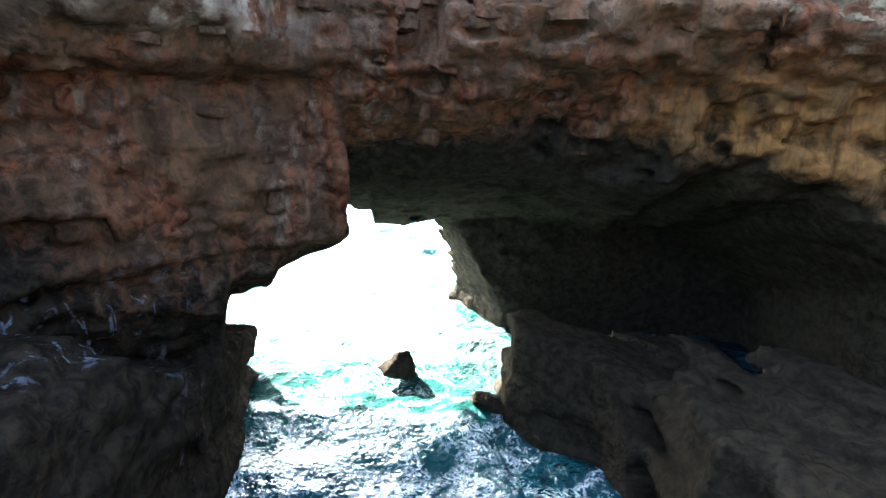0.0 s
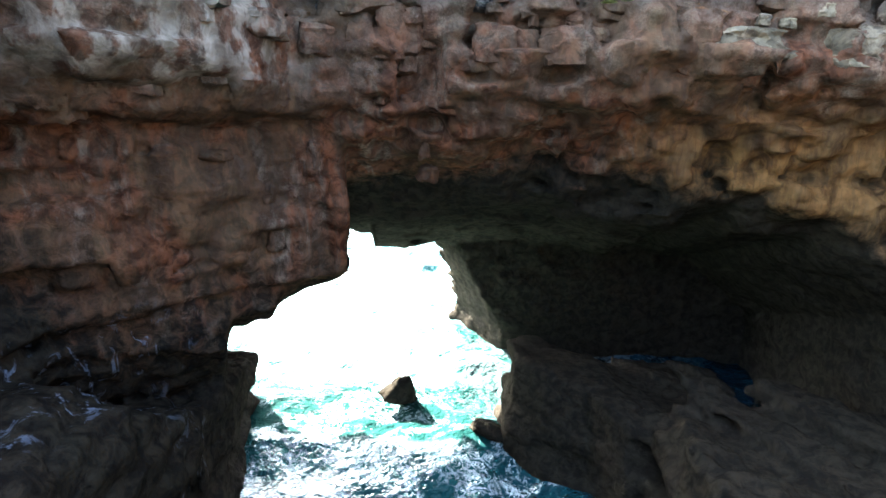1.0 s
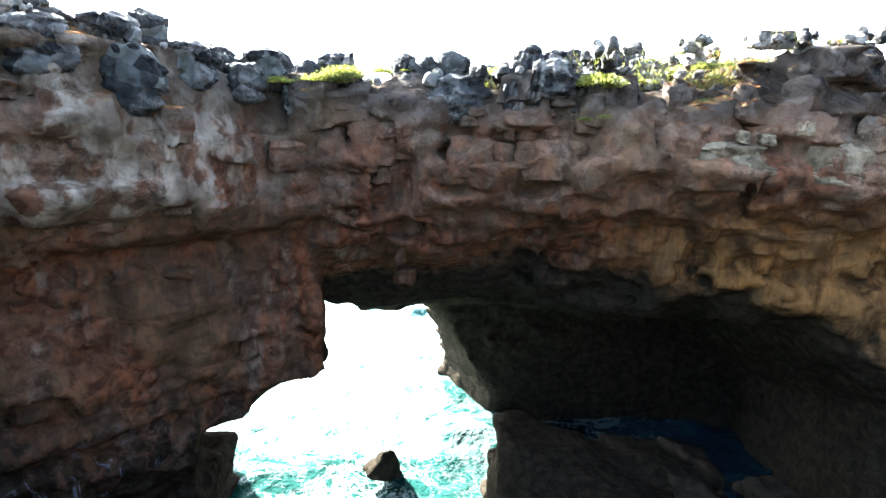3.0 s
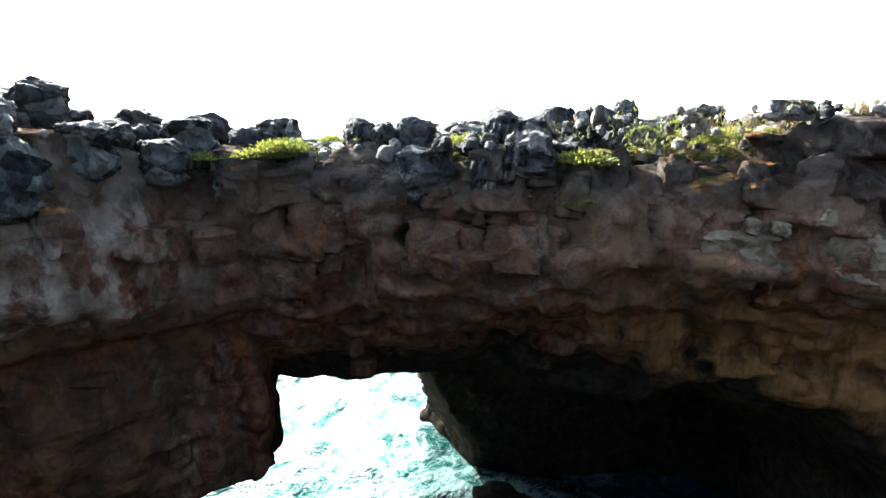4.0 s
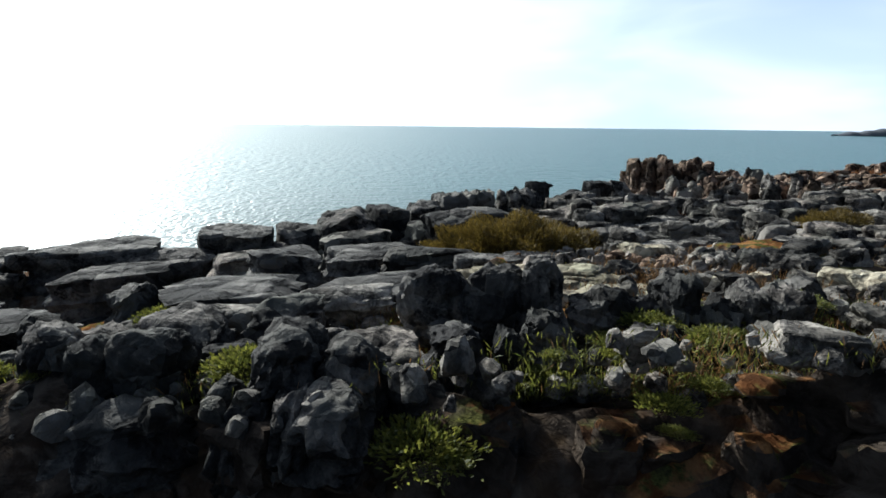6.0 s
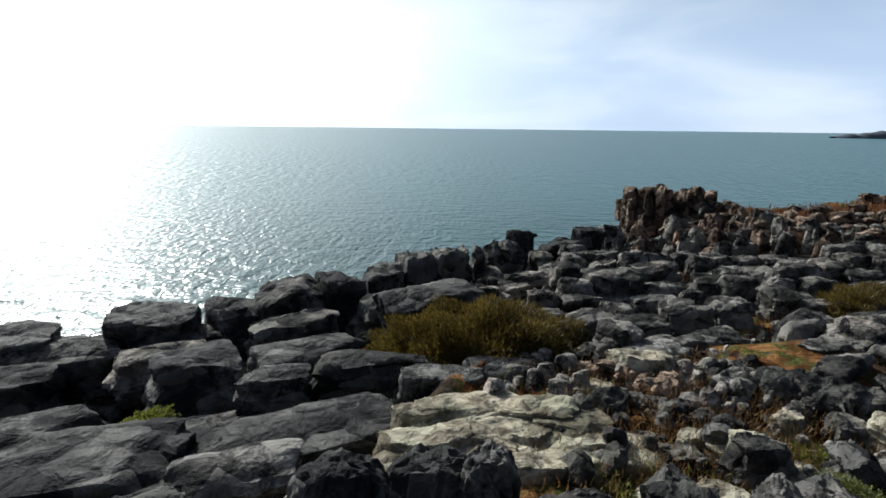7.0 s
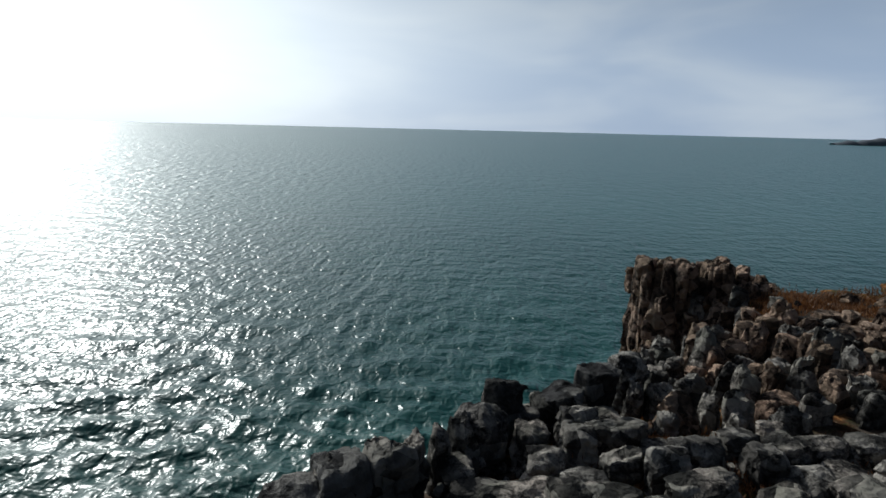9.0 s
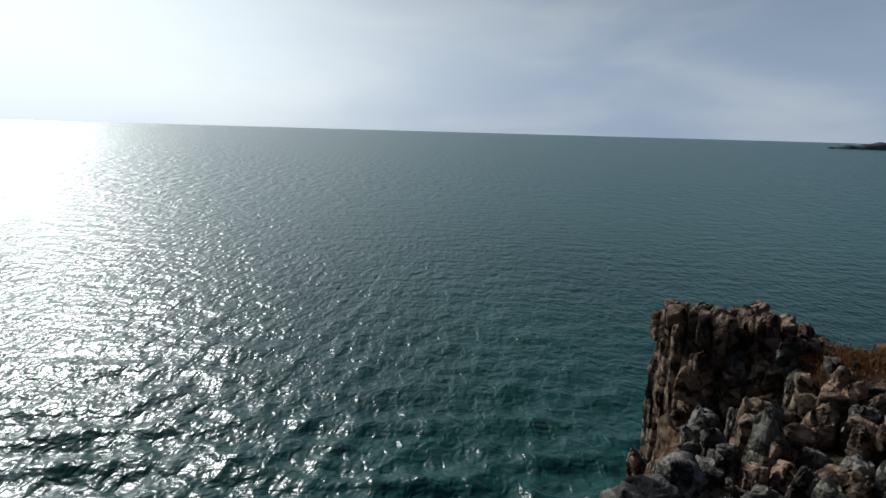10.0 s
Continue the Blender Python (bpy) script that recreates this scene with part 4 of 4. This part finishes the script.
for x, y, l, w, h, k in ((-3.3, 25.7, 2.0, 1.5, 1.5, 2), (-4.9, 25.2, 1.9, 1.6, 1.6, 5), (-6.6, 24.8, 2.1, 1.6, 1.5, 8), (-8.6, 24.0, 2.0, 1.6, 1.3, 11), (-1.9, 25.0, 1.0, 0.9, 1.0, 6)):
    block(RIM_BLOCKS[k], x, y, 19.95 - h + (0.2 if x < -4 else -0.3 if x > -2 else 0), l, w, h, 20 * k, 0, 0, label="large jagged dark boulder on the rim of the cove", group="boulders on the rim")


def rock_stack():
    """The stack at the far corner of the plateau: upright columns side by side."""
    base = new("rock_stack")
    base.location = (24.0, 61.3, 14.5)
    tagged(base, "tall stack of dark upright limestone columns above the sea", "rock stack")
    def pile(x, y, foot, head, wide):
        z = foot
        while z < head - 0.3:
            high = rng.uniform(2.6, 4.5)
            high = high if head - z > high + 1.2 else head - z
            size = wide * rng.uniform(0.8, 1.3)
            block(COLUMNS[rng.integers(6)], x + rng.normal(0, 0.14), y + rng.normal(0, 0.14), z - 0.12, size, wide * rng.uniform(0.8, 1.3), high + 0.3, rng.uniform(-35, 35), rng.normal(0, 4), rng.normal(0, 4), "rock", parent=base)
            z += high

    for row in range(4):
        for k in range(11):
            pile(-3.3 + k * 0.7 + 0.15 * row, row * 0.95 - 0.9, 0.0, (6.0, 6.05, 5.9, 5.1, 5.9, 5.9, 5.7, 4.9, 5.1, 4.6, 4.2)[k] - 0.12 * row + rng.normal(0, 0.12), 0.9)
    for k in range(7):
        pile(-3.75, -1.7 + k * 0.75, -8.0, (3.6, 4.3, 5.0, 5.6, 5.6, 5.4, 5.2)[k] + rng.normal(0, 0.2), 0.95)
    for k in range(5):
        pile(-3.3 + k * 1.05, -1.9, -3.0, 4.2 - 0.6 * k + rng.normal(0, 0.4), 1.15)
    return base


rock_stack()

block(JAGGED_BLOCKS[5], 19.0, 51.1, 17.6, 1.2, 1.1, 2.5, 20, -6, 14, label="pale pointed limestone pinnacle leaning over a dark cleft", group="pinnacles")
block(RUSTY_BLOCKS[3], 21.6, 52.4, 17.9, 1.4, 1.2, 2.3, 50, 4, -8, label="rust-stained limestone pinnacle beside a dark cleft", group="pinnacles")

block(block_mesh(90, CLIFF, 0.2, 0.1, 4.0, 0.6), -1.35, 33.2, -0.6, 2.1, 1.6, 1.4, 35, 0, 14, "sea_rock", "dark wet pointed rock in the foaming water", "rocks in the water")
block(block_mesh(91, CLIFF, 0.25, 0.1, 4.0, 0.3), 3.5, 30.1, -0.35, 2.4, 1.2, 0.55, -30, 0, 0, "sea_rock", "low black wet rock awash in the cove", "rocks in the water")
PALE_CHIPS = [block_mesh(140 + k, FLAKE, 0.26, 0.14, 6.0, 0.2) for k in range(3)]
WALL_FLAKES = [block_mesh(160 + k, CLIFF, 0.34, 0.12, 3.5, 0.3, 6) for k in range(4)]
WALL_STONES = [block_mesh(120 + k, CLIFF, 0.20, 0.12, 9.0, 0.1, 5) for k in range(12)]
for _ in range(150):
    x, z = rng.uniform(-9, 18), rng.uniform(14.9, 18.8)
    size = rng.choice((0.45, 0.6, 0.85, 1.2)) * rng.uniform(0.8, 1.2)
    block(WALL_STONES[rng.integers(12)], x, wall(x, z) + 0.24 * size + rng.uniform(-0.1, 0.25), z - 0.3 * size, size * rng.uniform(0.8, 1.7), size * 0.9, size * rng.uniform(0.5, 1.2), rng.normal(0, 14), rng.normal(0, 6), rng.normal(0, 6), "stone", parent=cliff)
for x, y, z, l, w, h, k in ((10.6, 24.5, 16.5, 2.3, 1.2, 0.95, 0), (13.6, 24.5, 16.2, 1.9, 1.2, 1.25, 1), (11.7, 24.5, 17.3, 0.5, 0.7, 0.3, 2), (10.9, 24.3, 17.35, 0.4, 0.6, 0.35, 1), (12.6, 24.4, 17.6, 0.7, 0.7, 0.4, 2)):
    block(PALE_CHIPS[k], x, y, z, l, w, h, -6, 6, 5, "ledge_rock", "grey rock jutting from the cliff wall", "grey rocks in the cliff wall")
for x, z, l, h, turn in ((-5.4, 13.3, 1.3, 0.35, 22), (-4.3, 11.8, 0.6, 0.9, 30), (-4.2, 10.1, 0.8, 0.8, 25), (-8.2, 13.5, 0.55, 0.7, 20), (-8.6, 12.0, 0.8, 0.6, 20), (-7.9, 14.2, 0.6, 0.35, 20), (0.8, 13.2, 0.45, 0.9, 0), (2.3, 13.3, 0.4, 0.7, 0), (0.9, 12.4, 0.9, 0.6, 4), (-2.9, 12.6, 0.8, 1.4, 10)):
    block(WALL_FLAKES[int(abs(x) * 10) % 4], x, wall(x, z + h / 2) + 0.22, z, l, 0.9, h, turn, 4, 6, "stone", parent=cliff)


# ---- plants ----
def leaves(count, spread, length, width, rng, up=0.6, hollow=0.35, lumpy=1.0):
    """Blades on the inside and the skin of a low dome: places and quads."""
    d = rng.normal(0, 1, (count, 3))
    d[:, 2] = np.abs(d[:, 2])
    d /= np.linalg.norm(d, axis=1, keepdims=True)
    lump = 1 + 0.10 * lumpy * np.sin(d[:, 0] * 9 + 1) * np.cos(d[:, 1] * 8) + 0.07 * lumpy * np.sin(d[:, 2] * 14 + d[:, 0] * 12)
    r = (hollow + (1 - hollow) * rng.random(count) ** 0.45) * lump
    at = d * r[:, None] * np.array(spread)
    aim = d + np.array((0, 0, up)) + rng.normal(0, 0.45, (count, 3))
    aim /= np.linalg.norm(aim, axis=1, keepdims=True)
    side = np.cross(aim, rng.normal(0, 1, (count, 3)))
    side /= np.linalg.norm(side, axis=1, keepdims=True)
    ln, wd = length * rng.uniform(0.5, 1.3, (count, 1)), width * rng.uniform(0.6, 1.3, (count, 1))
    p = np.stack([at - side * wd * 0.5, at + aim * ln * 0.55 - side * wd * 0.6, at + aim * ln, at + aim * ln * 0.55 + side * wd * 0.6], 1)
    return p.reshape(-1, 3), np.arange(count * 4).reshape(-1, 4)


def stems(count, spread, thick, rng, parent):
    for _ in range(count):
        turn, out = rng.uniform(0, 2 * math.pi), rng.uniform(0.4, 0.85)
        tip = Vector((math.cos(turn) * spread[0] * out, math.sin(turn) * spread[1] * out, spread[2] * rng.uniform(0.5, 0.85)))
        foot = Vector((tip.x * 0.15, tip.y * 0.15, -0.1))
        bm = bmesh.new()
        bmesh.ops.create_cone(bm, segments=6, radius1=thick, radius2=thick * 0.3, depth=(tip - foot).length, cap_ends=True)
        bmesh.ops.transform(bm, verts=bm.verts, matrix=Matrix.Translation((tip + foot) / 2) @ (tip - foot).to_track_quat("Z", "Y").to_matrix().to_4x4())
        part("branch", bm, WOOD, parent)


def shrub(name, x, y, z, spread, count, length, width, mat, label, turn=0.0, seed=1, twigs=10):
    r = np.random.default_rng(seed)
    base = new(name)
    base.matrix_basis = pose(x, y, z, 0, 0, turn)
    tagged(base, label, "bush", "shrubs on the clifftop")
    crown = new("foliage", from_arrays("foliage", *leaves(count, spread, length, width, r), mat, False))
    crown.parent = base
    stems(twigs, spread, 0.035, r, base)
    return base


shrub("bush", BUSH[0], BUSH[1], 18.4, (3.3, 1.9, 1.7), 84000, 0.14, 0.020, OLIVE, "wide olive-brown heath bush among the limestone blocks", 6, 5, 16)
shrub("bush", 20.6, 38.6, 19.2, (2.0, 1.1, 0.9), 16000, 0.15, 0.020, OLIVE, "low olive-green bush beside grey blocks", 20, 6, 8)

tuft = [from_arrays("foliage", *leaves(1900, (0.46, 0.38, 0.21), 0.075, 0.024, np.random.default_rng(60 + k), 0.5, 0.2, 2.4), GREEN, False) for k in range(4)]
for k, (x, y, z, size) in enumerate((
    (6.4, 24.0, 18.0, 0.6), (6.9, 23.95, 18.05, 0.5), (3.4, 29.0, 19.1, 1.4), (11.8, 28.4, 19.5, 1.2), *TUFTS,
    (14.4, 30.5, 19.4, 1.2), (4.4, 25.3, 19.3, 0.9), (13.6, 26.6, 19.6, 1.0), (8.6, 26.6, 19.2, 0.9), (10.9, 29.6, 19.2, 1.2), (2.2, 31.4, 19.1, 1.1),
)):
    base = new("samphire")
    base.matrix_basis = pose(x, y, z - 0.1 * size, 0, 0, k * 77) @ Matrix.Diagonal((size * (0.75 + 0.3 * (k % 3)), size * (0.8 + 0.2 * (k % 4)), (0.6 + 0.15 * (k % 4)) * size, 1))
    tagged(base, "fresh green succulent tuft growing between dark rocks", "plant", "green tufts")
    crown = new("foliage", tuft[k % 4])
    crown.parent = base


def grass_patch(name, spots, count, length, width, mat, label, category, seed):
    r = np.random.default_rng(seed)
    x, y = [], []
    for cx, cy, rx, ry, share in spots:
        m = int(count * share)
        x.append(r.normal(cx, rx, m))
        y.append(r.normal(cy, ry, m))
    x, y = np.concatenate(x), np.concatenate(y)
    keep = (y > rim(x) + 0.4) & (y < coast(x) - 0.6)
    x, y = x[keep], y[keep]
    at = np.stack([x, y, top(x, y) + r.uniform(-0.05, 0.25, len(x))], 1)
    aim = r.normal(0, 0.5, at.shape) + (0, 0, 1)
    aim /= np.linalg.norm(aim, axis=1, keepdims=True)
    side = np.cross(aim, r.normal(0, 1, at.shape))
    side /= np.linalg.norm(side, axis=1, keepdims=True)
    ln, wd = length * r.uniform(0.5, 1.4, (len(x), 1)), width * r.uniform(0.6, 1.3, (len(x), 1))
    p = np.stack([at - side * wd, at + aim * ln * 0.6 - side * wd * 0.7, at + aim * ln, at + aim * ln * 0.6 + side * wd * 0.7], 1)
    tagged(new(name, from_arrays(name, p.reshape(-1, 3), np.arange(len(x) * 4).reshape(-1, 4), mat, False)), label, category, kind="stuff")


grass_patch("dry_grass", ((13, 31.8, 1.8, 1.4, 0.16), (15.5, 34.4, 1.8, 1.5, 0.14), (10.5, 30, 2.5, 1.2, 0.12), (17, 38, 2.5, 2.5, 0.15), (4, 29, 2, 1.5, 0.15), (10.9, 26.6, 0.8, 0.5, 0.06), (13, 26.5, 1.2, 0.7, 0.08)), 34000, 0.2, 0.012, DRY, "dry straw-coloured grass between the rocks", "grass", 81)
grass_patch("green_grass", ((2, 28.4, 2.8, 1.3, 0.3), (5, 32, 2.5, 1.8, 0.2), (10, 27, 3.5, 1.2, 0.1), (4.5, 27.2, 1.5, 0.8, 0.1), (13.5, 28.2, 1.8, 1.0, 0.2), (9.5, 26.4, 1.5, 0.4, 0.08), (12.5, 26.6, 1.4, 0.6, 0.1)), 30000, 0.16, 0.014, GREEN, "short green grass and moss between the rocks", "grass", 82)
grass_patch("rusty_heath", ((22.6, 56.4, 1.1, 0.7, 0.15), (25.8, 58.2, 1.6, 0.9, 0.25), (29, 57.5, 2.2, 1.4, 0.3), (34, 58, 3.5, 1.8, 0.25), (16.5, 44, 1.5, 1.0, 0.2)), 22000, 0.32, 0.03, RUSTY, "low rust-brown heath on the far plateau", "heath", 83)


# ---- far land ----
def headland():
    xs, ys = np.linspace(0, 1200, 120), np.linspace(-1, 1, 9)
    r = np.random.default_rng(4)
    crest = 5 + 44 * (1 - np.exp(-xs / 260)) + 5 * np.interp(xs, np.linspace(0, 1200, 60), r.uniform(-1, 1, 60)) * np.clip(xs / 60, 0, 1)
    x, y = np.meshgrid(xs, ys, indexing="ij")
    z = crest[:, None] * np.clip(1 - np.abs(y) ** 3, 0, 1) - 1
    verts = np.stack([1096 + x, 1760 + (20 + 0.1 * x) * y - 0.2 * x, z], 2).reshape(-1, 3)
    i = np.arange(verts.shape[0]).reshape(len(xs), len(ys))
    quads = np.stack([i[:-1, :-1], i[1:, :-1], i[1:, 1:], i[:-1, 1:]], 2).reshape(-1, 4)
    tagged(new("backdrop_headland", from_arrays("headland", verts, quads, HEADLAND)), "low dark headland far across the water", "headland", kind="structure")


headland()
